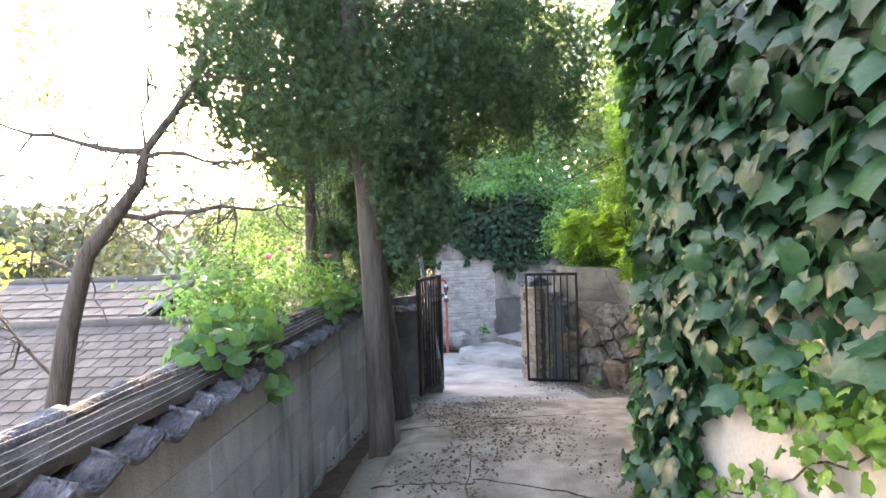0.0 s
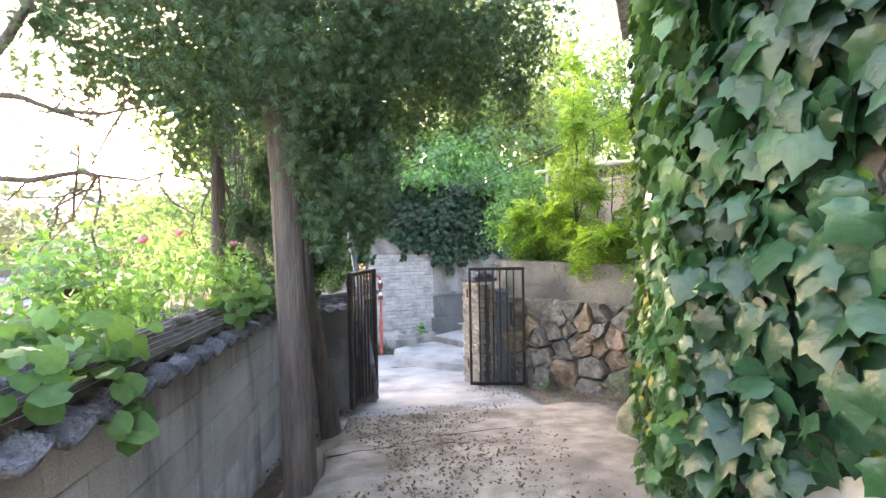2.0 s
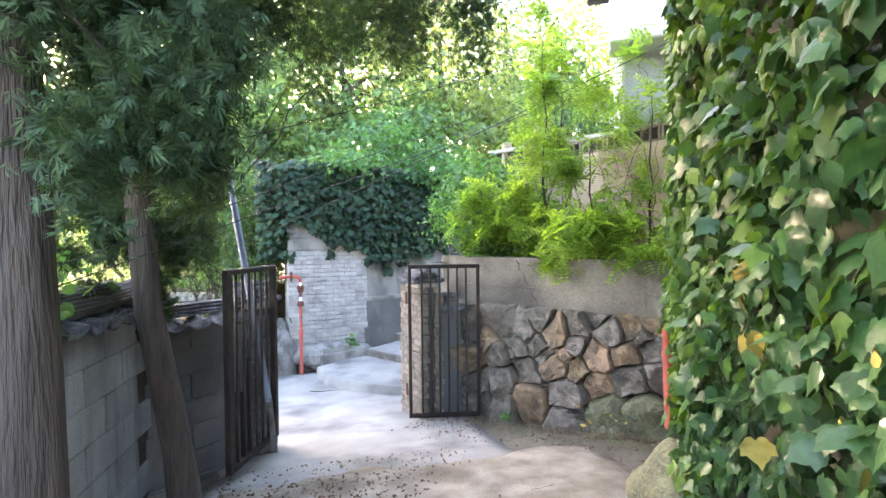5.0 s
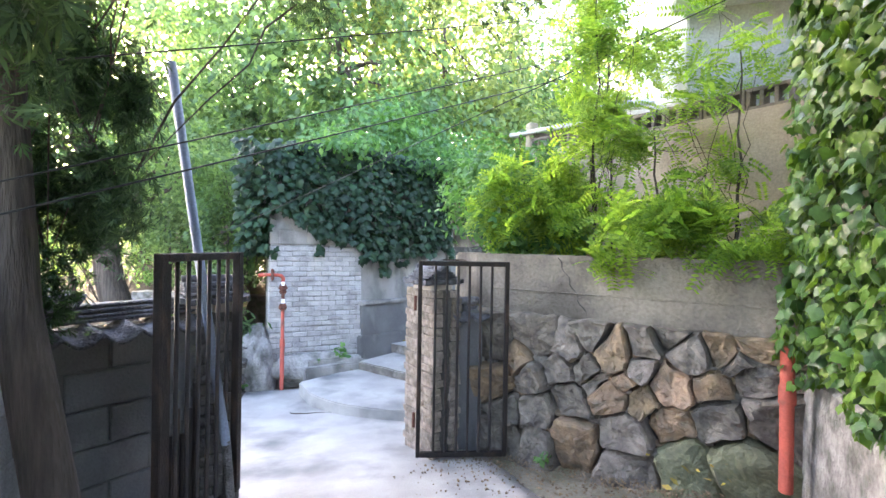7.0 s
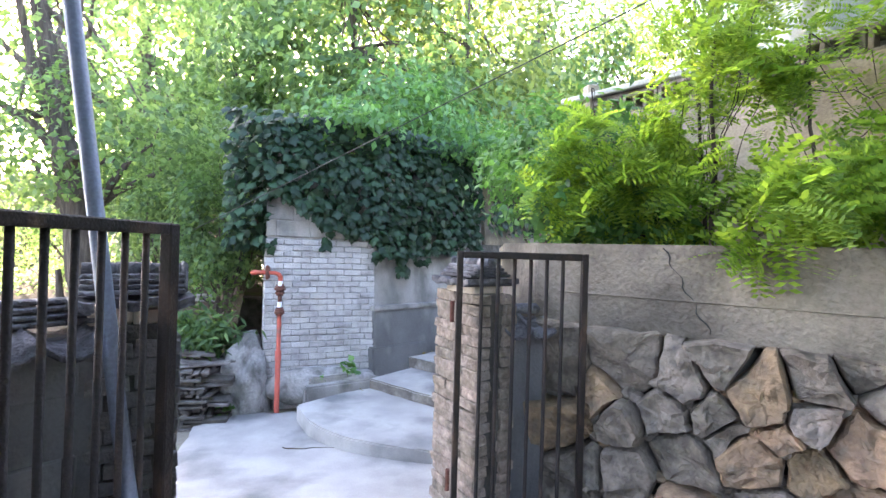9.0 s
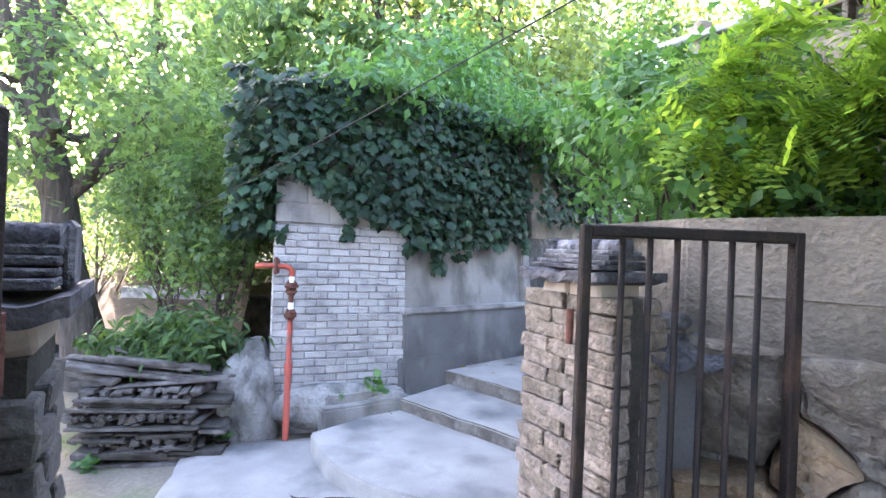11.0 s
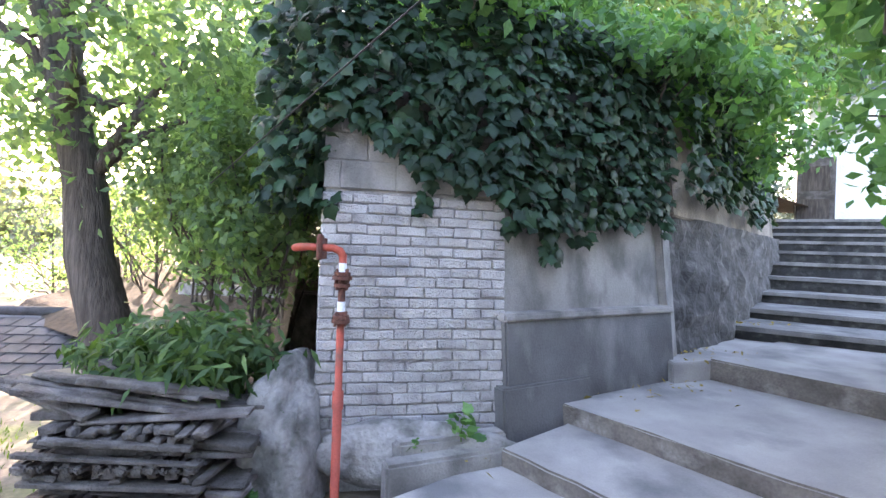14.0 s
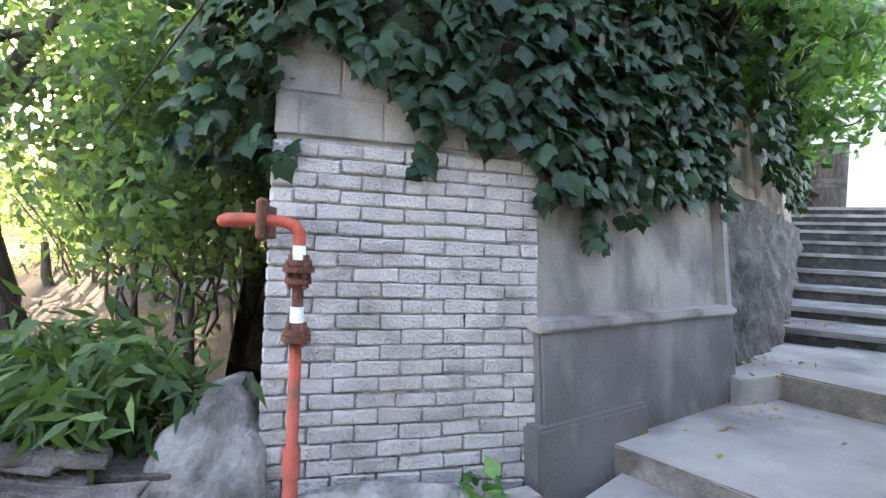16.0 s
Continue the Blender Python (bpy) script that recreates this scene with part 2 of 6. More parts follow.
    "glass": mat("dark window glass", (0.05, 0.06, 0.07), (0.04, 0.05, 0.06), 2, 0.08, 0, 20, gloss=0.5),
}


# ---- mesh helpers ----
def np_mesh(name, V, F, m, smooth=False):
    V, F = np.asarray(V, np.float32), np.asarray(F, np.int32)
    me = bpy.data.meshes.new(name)
    me.vertices.add(len(V))
    me.vertices.foreach_set("co", V.ravel())
    me.loops.add(F.size)
    me.loops.foreach_set("vertex_index", F.ravel())
    me.polygons.add(len(F))
    me.polygons.foreach_set("loop_start", np.arange(0, F.size, F.shape[1], dtype=np.int32))
    if smooth:
        me.polygons.foreach_set("use_smooth", np.ones(len(F), bool))
    me.update(calc_edges=True)
    me.validate()
    me.materials.append(m)
    return me


def bm_mesh(name, bm, m, smooth=False):
    me = bpy.data.meshes.new(name)
    bmesh.ops.recalc_face_normals(bm, faces=bm.faces)
    for f in bm.faces:
        f.smooth = smooth
    bm.to_mesh(me)
    bm.free()
    me.materials.append(m)
    return me


def child(name, me, parent=None, m=None, label=""):
    ob = new(name, me)
    ob.parent = parent
    if m is not None:
        ob.matrix_basis = m
    return tagged(ob, label)


def part(name, bm, m, parent, label="", pos=None, smooth=False):
    return child(name, bm_mesh(name, bm, m, smooth), parent, pos, label)


def structure(name, me, label, category):
    return tagged(new(name, me), label, category, kind="structure")


def thing(name, label, category, pos=None, group=""):
    ob = new(name)
    ob.empty_display_size = 0.1
    if pos is not None:
        ob.matrix_basis = pos
    return tagged(ob, label, category, group)


def box(sx, sy, sz, bevel=0.0, rough=0.0, bm=None, at=(0, 0, 0), turn=0.0, seg=1):
    """A box centred at `at`, bevelled, with its corners shaken by `rough`."""
    b = bmesh.new()
    bmesh.ops.create_cube(b, size=1)
    bmesh.ops.scale(b, vec=(sx, sy, sz), verts=b.verts)
    if rough:
        for v in b.verts:
            v.co += Vector([random.uniform(-rough, rough) for _ in range(3)])
    if bevel:
        bmesh.ops.bevel(b, geom=b.edges[:], offset=bevel, segments=seg, affect="EDGES")
    bmesh.ops.transform(b, matrix=Matrix.Translation(at) @ Matrix.Rotation(turn, 4, "Z"), verts=b.verts)
    if bm is None:
        return b
    me = bpy.data.meshes.new("tmp")
    b.to_mesh(me)
    b.free()
    bm.from_mesh(me)
    bpy.data.meshes.remove(me)
    return bm


def tubes(paths, sides=8, twist=0.0):
    """Vertices and faces of round, tapering tubes along paths of (point, radius)."""
    V, F = [], []
    for path in paths:
        pts = [Vector(p) for p, r in path]
        base = len(V)
        for i, (p, r) in enumerate(path):
            d = (pts[min(i + 1, len(pts) - 1)] - pts[max(i - 1, 0)]).normalized()
            side = d.cross(Vector((0.3, 0.9, 0.2))).normalized()
            up = d.cross(side)
            for k in range(sides):
                a = 2 * math.pi * k / sides
                V.append(pts[i] + (side * math.cos(a) + up * math.sin(a)) * r)
        for i in range(len(path) - 1):
            for k in range(sides):
                a, b = base + i * sides + k, base + i * sides + (k + 1) % sides
                F.append((a, b, b + sides, a + sides))
        for row, flip in ((base, 1), (base + (len(path) - 1) * sides, 0)):
            V.append(sum((V[row + k] for k in range(sides)), Vector()) / sides)
            c = len(V) - 1
            for k in range(sides):
                F.append((row + k, row + (k + 1) % sides, c, c))
    return V, F


def tube_mesh(name, paths, m, sides=8, smooth=True):
    V, F = tubes(paths, sides)
    me = bpy.data.meshes.new(name)
    me.from_pydata([tuple(v) for v in V], [], [f if f[2] != f[3] else f[:3] for f in F])
    if smooth:
        me.polygons.foreach_set("use_smooth", np.ones(len(me.polygons), bool))
    me.materials.append(m)
    return me


def branch(a, b, r0, r1, steps=7, wob=0.06):
    """A wobbling path from a to b."""
    a, b = Vector(a), Vector(b)
    out = []
    for i in range(steps + 1):
        k = i / steps
        w = Vector([random.uniform(-wob, wob) for _ in range(3)]) * (0 if i in (0, steps) else 1)
        out.append((a.lerp(b, k) + w, r0 + (r1 - r0) * k))
    return out


rng = np.random.default_rng(7)


def frames(n, outward=None, spread=0.6, droop=0.0):
    """Random leaf frames: along, across and normal vectors."""
    nrm = rng.normal(size=(n, 3))
    if outward is not None:
        nrm = outward + nrm * spread
    nrm /= np.linalg.norm(nrm, axis=1, keepdims=True)
    al = rng.normal(size=(n, 3)) * 0.5
    al[:, 2] -= droop
    al -= (al * nrm).sum(1, keepdims=True) * nrm
    al /= np.linalg.norm(al, axis=1, keepdims=True) + 1e-9
    return al, np.cross(nrm, al), nrm


DIAMOND = np.array([[0, 0, 0], [0.42, 0.28, 0.05], [1.0, 0, -0.04], [0.42, -0.28, 0.05]])
LANCE = np.array([[0, 0, 0], [0.35, 0.13, 0.03], [1.0, 0, -0.1], [0.35, -0.13, 0.03]])
LEAFLET = np.array([[0, 0, 0], [0.5, 0.25, 0.02], [1.0, 0, 0], [0.5, -0.25, 0.02]])
# lobed creeper leaf, folded along its midrib: half outline from the stem to the tip, mirrored
HALF = ((-0.10, 0.15), (-0.07, 0.34), (0.10, 0.47), (0.24, 0.60), (0.40, 0.58), (0.64, 0.63), (0.63, 0.40), (0.80, 0.30), (0.94, 0.15))
_out = [(0.05, 0.0)] + list(HALF) + [(1.2, 0.0)] + [(a, -b) for a, b in HALF[::-1]]
LOBED = np.array([(a, b, 0.10 - 0.26 * abs(b) - 0.13 * a * a + 0.05 * math.sin(9 * abs(b) + 5 * a)) for a, b in _out + [(0.32, 0.0), (0.72, 0.0)]])
LOBED_F = np.array([[20, i, i + 1] for i in range(7)] + [[20, 7, 21]] + [[21, i, i + 1] for i in range(7, 13)] + [[20, 21, 13]] + [[20, i, (i + 1) % 20] for i in range(13, 20)])


def leaves(P, size, shape, faces, al, ac, nr):
    """Places one leaf shape at every point."""
    n, k = len(P), len(shape)
    s = np.broadcast_to(np.asarray(size, float), (n,))[:, None, None]
    V = P[:, None, :] + s * (shape[None, :, 0:1] * al[:, None, :] + shape[None, :, 1:2] * ac[:, None, :] + shape[None, :, 2:3] * nr[:, None, :])
    F = (faces[None] + (np.arange(n) * k)[:, None, None]).reshape(-1, faces.shape[1])
    return V.reshape(-1, 3), F


QUAD = np.array([[0, 1, 2, 3]])


def cloud(n, centre, radii, clumps=40, clump=0.28, shell=0.55):
    """Points of a crown: clumps over an uneven ellipsoid, with gaps between them."""
    c = rng.normal(size=(clumps, 3))
    c /= np.linalg.norm(c, axis=1, keepdims=True)
    c *= (shell + (1 - shell) * rng.random((clumps, 1)) ** 0.5) * rng.uniform(0.75, 1.1, (clumps, 1))
    which = rng.integers(0, clumps, n)
    size = rng.uniform(0.6, 1.25, clumps)[which][:, None]
    p = c[which] + rng.normal(size=(n, 3)) * clump * size
    return np.asarray(centre) + p * np.asarray(radii), c * np.asarray(radii) + np.asarray(centre)


# ---- ground ----
PROFILE_Y = (-40, -10, 0, 2.5, 4.0, 4.8, 5.3, 6.0, 6.4, 7.2, 8.1, 8.7, 10.0, 12.0, 16.0, 30.0, 60.0, 400.0)
PROFILE_Z = (1.4, 0.55, 0.20, 0.12, 0.02, -0.13, -0.215, -0.30, -0.375, -0.48, -0.585, -0.655, -0.70, -0.77, -0.9, -1.0, -1.0, -1.0)


def walk_z(y):
    return float(np.interp(y, PROFILE_Y, PROFILE_Z))


def ground_z(x, y):
    """Height of the earth: level with the path, falling away to the yards below."""
    z = walk_z(y) - 0.07
    edge = -0.42 + 0.04 * (y - 3) if y < 6 else -0.3
    if y < 6.2 and x < edge:
        z -= 0.20 * min(1, (edge - x) / 0.4)
    if x < -1.05:
        k = min(1, (-1.05 - x) / 1.5)
        low = -0.72 - 0.10 * min(8, max(0, -2.5 - x)) if y > 8 else -1.3 - 0.05 * min(10, -x)
        z = z * (1 - k) + low * k
        z += 0.05 * noise.noise(Vector((x * 0.6, y * 0.6, 0)))
    return z + 0.012 * noise.noise(Vector((x * 3, y * 3, 1)))


gx = np.concatenate([[-600, -200, -80, -40, -20], np.arange(-12, 8.01, 0.2), [12, 20, 40, 80, 200, 600]])
gy = np.concatenate([[-600, -200, -80, -40, -20, -10], np.arange(-5, 18.01, 0.2), [22, 30, 40, 80, 200, 600]])
V = [(x, y, ground_z(x, y)) for y in gy for x in gx]
nx = len(gx)
F = [(j * nx + i, j * nx + i + 1, (j + 1) * nx + i + 1, (j + 1) * nx + i) for j in range(len(gy) - 1) for i in range(nx - 1)]
structure("ground", np_mesh("ground", V, F, M["dry_ground"], True), "dry trodden earth with sparse grass", "ground")


def slab(name, left, right, y0, y1, lift, thick, m, step=0.15):
    """A worn concrete sheet between two edge lines, with ragged edges and real thickness."""
    bm = bmesh.new()
    rows = []
    n = int((y1 - y0) / step)
    for j in range(n + 1):
        y = y0 + (y1 - y0) * j / n
        a, b = left(y), right(y)
        cols = 14
        row = []
        for i in range(cols + 1):
            x = a + (b - a) * i / cols
            e = 1 if i in (0, cols) or j in (0, n) else 0
            jx, jy = (0.05 * noise.noise(Vector((x * 4, y * 4, 3))), 0.12 * noise.noise(Vector((x * 3, y * 3, 9)))) if e else (0, 0)
            z = walk_z(y) + lift + 0.012 * noise.noise(Vector((x * 1.5, y * 1.5, 5))) - (0.025 if e else 0)
            row.append(bm.verts.new((x + jx, y + jy, z)))
        rows.append(row)
    for j in range(n):
        for i in range(14):
            bm.faces.new((rows[j][i], rows[j][i + 1], rows[j + 1][i + 1], rows[j + 1][i]))
    edge = [e for e in bm.edges if len(e.link_faces) == 1]
    ret = bmesh.ops.extrude_edge_only(bm, edges=edge)
    for v in ret["geom"]:
        if isinstance(v, bmesh.types.BMVert):
            v.co.z -= thick
    return bm_mesh(name, bm, m, True)


structure("path_upper", slab("path_upper", lambda y: -0.40 + 0.035 * y + 0.10 * noise.noise(Vector((0, y * 0.9, 0))) if y < 5 else -0.22 + 0.02 * (y - 5), lambda y: 1.06 if y < 2.1 else min(1.06 + (y - 2.1) * 0.51, 2.6),
          -5, 5.95, 0.012, 0.12, M["concrete_path"]), "worn grey concrete path with cracks and dry leaf litter", "path")
structure("path_lower", slab("path_lower", lambda y: -0.35 - 0.12 * max(0, y - 7.2) * (1 if y < 9 else 0.9), lambda y: 2.0 - 0.1 * max(0, y - 7.3), 5.75, 10.35, -0.012, 0.1, M["step"]),
          "pale trowelled concrete path running through the gate", "path")
structure("dirt_strip", slab("dirt_strip", lambda y: -0.98 + 0.05 * y, lambda y: -0.36 + 0.035 * y, -1, 6.1, -0.16, 0.1, M["dirt"]), "strip of dark earth along the wall", "ground")


def on_line(p, q, s):
    return p[0] + (q[0] - p[0]) * s, p[1] + (q[1] - p[1]) * s


def wall_prism(name, pts, z0, z1, m, label, category="wall"):
    """A solid wall or mass over a plan outline."""
    bm = bmesh.new()
    lo = [bm.verts.new((x, y, z0)) for x, y in pts]
    hi = [bm.verts.new((x, y, z1)) for x, y in pts]
    n = len(pts)
    for i in range(n):
        bm.faces.new((lo[i], lo[(i + 1) % n], hi[(i + 1) % n], hi[i]))
    bm.faces.new(hi)
    bm.faces.new(lo[::-1])
    bmesh.ops.bevel(bm, geom=bm.edges[:], offset=0.012, segments=2, affect="EDGES")
    return structure(name, bm_mesh(name, bm, m), label, category)


# ---- the house with the creeper, beside the path ----
IVY_A, IVY_B, IVY_C = (1.13, 2.1), (2.15, 4.05), (3.42, 5.66)
wall_prism("wall_house", [(1.13, -6), IVY_A, IVY_B, IVY_C, (7.0, 4.6), (7.0, -6)], -0.4, 3.9, M["plaster"], "cream plastered house wall overgrown with creeper")
bm = bmesh.new()
for p, q in ((IVY_A, IVY_B), (IVY_B, IVY_C)):
    d = Vector((q[0] - p[0], q[1] - p[1], 0))
    n_ = Vector((-d.y, d.x, 0)).normalized()
    c = Vector((*on_line(p, q, 0.5), 0)) + n_ * 0.03
    box(d.length, 0.10, 1.0, 0.02, 0.02, bm, (c.x, c.y, 0.05), math.atan2(d.y, d.x))
structure("wall_foot", bm_mesh("wall_foot", bm, M["rock"]), "rough cemented stone foot of the house wall", "wall")

# ---- rubble retaining wall with its cement band ----
RUB_0, RUB_1 = Vector((2.02, 7.53, 0)), Vector((3.36, 5.82, 0))
rub_d = (RUB_1 - RUB_0).normalized()
rub_n = Vector((rub_d.y, -rub_d.x, 0))
if rub_n.x > 0:
    rub_n = -rub_n
RUB_U = Vector((2.2, 7.3, 0))


def rub(u, z, out=0.0):
    p = RUB_U + rub_d * u + rub_n * out
    return Vector((p.x, p.y, z))


q0, q1 = rub(-0.35, 0, -0.09), rub(2.05, 0, -0.09)
back = -rub_n * 0.35
wall_prism("wall_rubble", [(q0.x, q0.y), (q1.x, q1.y), (q1.x + back.x, q1.y + back.y), (q0.x + back.x, q0.y + back.y)], -0.7, 0.70, M["mortar"], "rubble retaining wall of grey and tan fieldstones")
rubble = bpy.data.objects["wall_rubble"]
b0 = rub(-0.36, 0, 0.03)
b1 = rub(2.06, 0, 0.03)
END = (1.93, 8.12)
wall_prism("wall_band", [END, (b0.x, b0.y), (b1.x, b1.y), (b1.x + back.x, b1.y + back.y), (b0.x + back.x, b0.y + back.y + 0.1), (END[0] + 0.35, END[1] + 0.1)],
           0.70, 1.20, M["band"], "stained cement band with a crack above the rubble wall")
wall_prism("wall_band_end", [(1.96, 8.10), (2.10, 7.5), (2.45, 7.6), (2.3, 8.2)], -0.7, 0.695, M["rock"], "rough stone foot of the terrace wall behind the gate")
bm = box(2.2, 0.06, 0.018, 0.007, 0.006)
bmesh.ops.transform(bm, matrix=Matrix.Translation(rub(0.9, 0.90, 0.010)) @ Matrix.Rotation(math.atan2(rub_d.y, rub_d.x), 4, "Z"), verts=bm.verts)
structure("trim_band", bm_mesh("trim_band", bm, M["band"]), "shallow cement ledge along the band", "trim")
crack = [(rub(0.40 + 0.014 * i + 0.014 * math.sin(i * 1.3), 1.18 - 0.026 * i, 0.031), 0.0035 + 0.002 * math.sin(i)) for i in range(18)]
structure("wall_crack", tube_mesh("wall_crack", [crack], M["cable"], 5), "dark crack down the cement band", "crack")

# ---- terrace behind it, house wall, perforated blocks, eave ----
bm = bmesh.new()
rows = []
for j in range(12):
    row = []
    for i in range(16):
        u, w = -0.9 + i * 0.22, 0.1 + j * 0.45
        p = rub(u, 0, -w)
        row.append(bm.verts.new((p.x, p.y, 1.10 + 0.08 * noise.noise(Vector((u * 2, w * 2, 0))) + 0.02 * w)))
    rows.append(row)
for j in range(11):
    for i in range(15):
        bm.faces.new((rows[j][i], rows[j][i + 1], rows[j + 1][i + 1], rows[j + 1][i]))
structure("ground_terrace", bm_mesh("ground_terrace", bm, M["dirt"], True), "earth of the planted terrace", "ground")
HW_0, HW_1 = (2.98, 8.75), (4.05, 5.95)
hd = Vector((HW_1[0] - HW_0[0], HW_1[1] - HW_0[1], 0)).normalized()
hn = Vector((-hd.y, hd.x, 0))
wall_prism("wall_terrace", [HW_0, HW_1, (HW_1[0] + 0.25 * hn.x, HW_1[1] + 0.25 * hn.y), (HW_0[0] + 0.25 * hn.x, HW_0[1] + 0.25 * hn.y)], 0.9, 2.38, M["terrace_plaster"],
           "cream plastered block wall with bare vines")
vents = thing("perforated_blocks", "row of grey perforated concrete blocks on the terrace wall", "blocks")
for i in range(8):
    p = Vector((*HW_0, 2.47)) + hd * (0.20 + 0.33 * i) + hn * 0.1
    place = Matrix.Translation(p) @ Matrix.Rotation(math.atan2(hd.y, hd.x), 4, "Z")
    for dz in (-0.075, 0.075):
        part("web", box(0.32, 0.13, 0.030, 0.004), M["band"], vents, "", place @ Matrix.Translation((0, 0, dz)))
    for dx in (-0.145, -0.05, 0.05, 0.145):
        part("web", box(0.030, 0.128, 0.118, 0.004), M["band"], vents, "", place @ Matrix.Translation((dx, 0, 0)))
roof = thing("eave", "grey sheet eave over the terrace wall", "roof")
bm = box(2.6, 1.6, 0.05, 0.01)
part("sheet", bm, M["grey_panel"], roof, "", Matrix.Translation((4.12, 8.20, 2.73)) @ Euler((radians(8), radians(3), math.atan2(hd.y, hd.x))).to_matrix().to_4x4())
bm = box(2.5, 0.06, 0.09, 0.008)
part("fascia", bm, M["old_wood"], roof, "", Matrix.Translation((3.49, 7.92, 2.60)) @ Euler((0, radians(3), math.atan2(hd.y, hd.x))).to_matrix().to_4x4())
bm = box(0.12, 0.12, 1.7, 0.015)
part("post", bm, M["terrace_plaster"], roof, "", Matrix.Translation((3.12, 8.9, 1.95)))


# ---- whitewashed brick wall, plaster wall, stone wall ----
A0, A1, A2, A3 = Vector((-0.045, 10.53, 0)), Vector((1.27, 10.72, 0)), Vector((3.02, 11.62, 0)), Vector((7.6, 16.0, 0))
BATTER = 0.10


def battered(name, p, q, z0, z1, inset, m, label, thick=0.6):
    """A wall whose face leans back."""
    d = (q - p).normalized()
    n = Vector((-d.y, d.x, 0))
    bm = bmesh.new()
    vs = []
    for z in (z0, z1):
        o = n * (inset + BATTER * (z + 0.6))
        f = [p + o, q + o, q + n * (thick + 0.4), p + n * (thick + 0.4)]
        vs.append([bm.verts.new((v.x, v.y, z)) for v in f])
    for i in range(4):
        bm.faces.new((vs[0][i], vs[0][(i + 1) % 4], vs[1][(i + 1) % 4], vs[1][i]))
    bm.faces.new(vs[1])
    bm.faces.new(vs[0][::-1])
    bmesh.ops.bevel(bm, geom=[e for e in bm.edges], offset=0.015, segments=2, affect="EDGES")
    return structure(name, bm_mesh(name, bm, m), label, "wall")


wall_brick = battered("wall_brick", A0, A1, -0.9, 1.235, 0.022, M["white_mortar"], "whitewashed brick wall with worn joints")
battered("wall_block", A0, A1, 1.235, 2.35, 0.02, M["cement"], "grey cement block wall under creeper")
battered("wall_plaster", A1, A2, -0.9, 2.35, 0.05, M["cement"], "grey cement-rendered wall with damp stains")
battered("wall_plinth", A1 + Vector((0.004, 0, 0)), A2, -0.9, 0.36, -0.045, M["dark_cement"], "dark damp cement plinth with a moulded top")
battered("wall_plinth_top", A1 - (A2 - A1) * 0.012, A2, 0.335, 0.395, -0.075, M["cement"], "worn cement moulding along the top of the plinth")
battered("wall_plinth_foot", A1 - (A2 - A1) * 0.03, A1 + (A2 - A1) * 0.42, -0.9, -0.12, -0.085, M["dark_cement"], "stepped cement foot of the plinth")
battered("wall_corner", A2, A2 + (A3 - A2) * 0.035, -0.9, 2.4, -0.01, M["cement"], "cement corner pier", 0.4)
bm = bmesh.new()
d_ = (A3 - A2).normalized()
n_ = Vector((-d_.y, d_.x, 0))
rows = []
for j in range(20):
    z = -0.9 + j * 2.17 / 19
    row = []
    for i in range(56):
        u = 0.2 + i * 6.1 / 55
        q = Vector((u * 2.2, z * 2.6, 0))
        cell = noise.voronoi(q, distance_metric="DISTANCE")[0][0]
        o = 0.12 - 0.25 * min(1, u / 1.3) + BATTER * (z + 0.3) - 0.16 * (0.5 - cell) - 0.05 * noise.noise(q * 3.3)
        p = A2 + d_ * u + n_ * o
        row.append(bm.verts.new((p.x, p.y, z)))
    rows.append(row)
for j in range(19):
    for i in range(55):
        bm.faces.new((rows[j][i], rows[j][i + 1], rows[j + 1][i + 1], rows[j + 1][i]))
structure("wall_stone", bm_mesh("wall_stone", bm, M["dark_rock"]), "dark rough stone wall beside the stairs", "wall")
battered("wall_stone_top", A2 + (A3 - A2) * 0.036, A3, 1.25, 2.3, -0.06, M["band"], "stained plaster on brick above the stone wall")
# earth bank above the walls
bm = bmesh.new()
line = [A0 + Vector((-6, 5, 0)), A0 + Vector((-0.6, 1.2, 0)), A0 + Vector((0, 0.5, 0)), A1 + Vector((0, 0.5, 0)), A2 + Vector((-0.2, 0.4, 0)), A3 + Vector((-0.3, 0.3, 0)), A3 + Vector((8, 6, 0))]
rows = []
for j, w in enumerate((0, 0.5, 1.5, 3, 6, 12, 25, 50)):
    rows.append([bm.verts.new((p.x - 0.25 * w, p.y + w, (-0.5 if i < 2 else 2.22) + 0.20 * w + 0.2 * noise.noise(Vector((p.x, w, 0))))) for i, p in enumerate(line)])
for j in range(7):
    for i in range(len(line) - 1):
        bm.faces.new((rows[j][i], rows[j][i + 1], rows[j + 1][i + 1], rows[j + 1][i]))
structure("ground_bank", bm_mesh("ground_bank", bm, M["dirt"], True), "wooded bank above the walls", "ground")

# ---- steps ----
# front left corner, direction of the front edge, width, tread height
STEPS = [((0.38, 9.97), (0.577, -0.817), 2.5, -0.55), ((1.19, 10.42), (0.60, -0.80), 2.9, -0.43), ((1.73, 10.93), (0.57, -0.82), 3.5, -0.29), ((3.36, 11.62), (0.55, -0.84), 4.4, -0.085),
         ((4.46, 12.80), (0.80, -0.60), 4.5, 0.06), ((5.16, 13.45), (0.80, -0.60), 4.5, 0.20), ((6.0, 14.25), (0.80, -0.60), 4.5, 0.38), ((6.55, 14.75), (0.80, -0.60), 4.5, 0.60),
         ((6.95, 15.1), (0.80, -0.60), 4.5, 0.84), ((7.35, 15.5), (0.80, -0.60), 4.5, 1.05), ((7.75, 15.85), (0.80, -0.60), 4.5, 1.25), ((8.1, 16.2), (0.80, -0.60), 4.5, 1.42),
         ((8.42, 16.5), (0.80, -0.60), 4.5, 1.59), ((8.75, 16.8), (0.80, -0.60), 4.5, 1.76)]
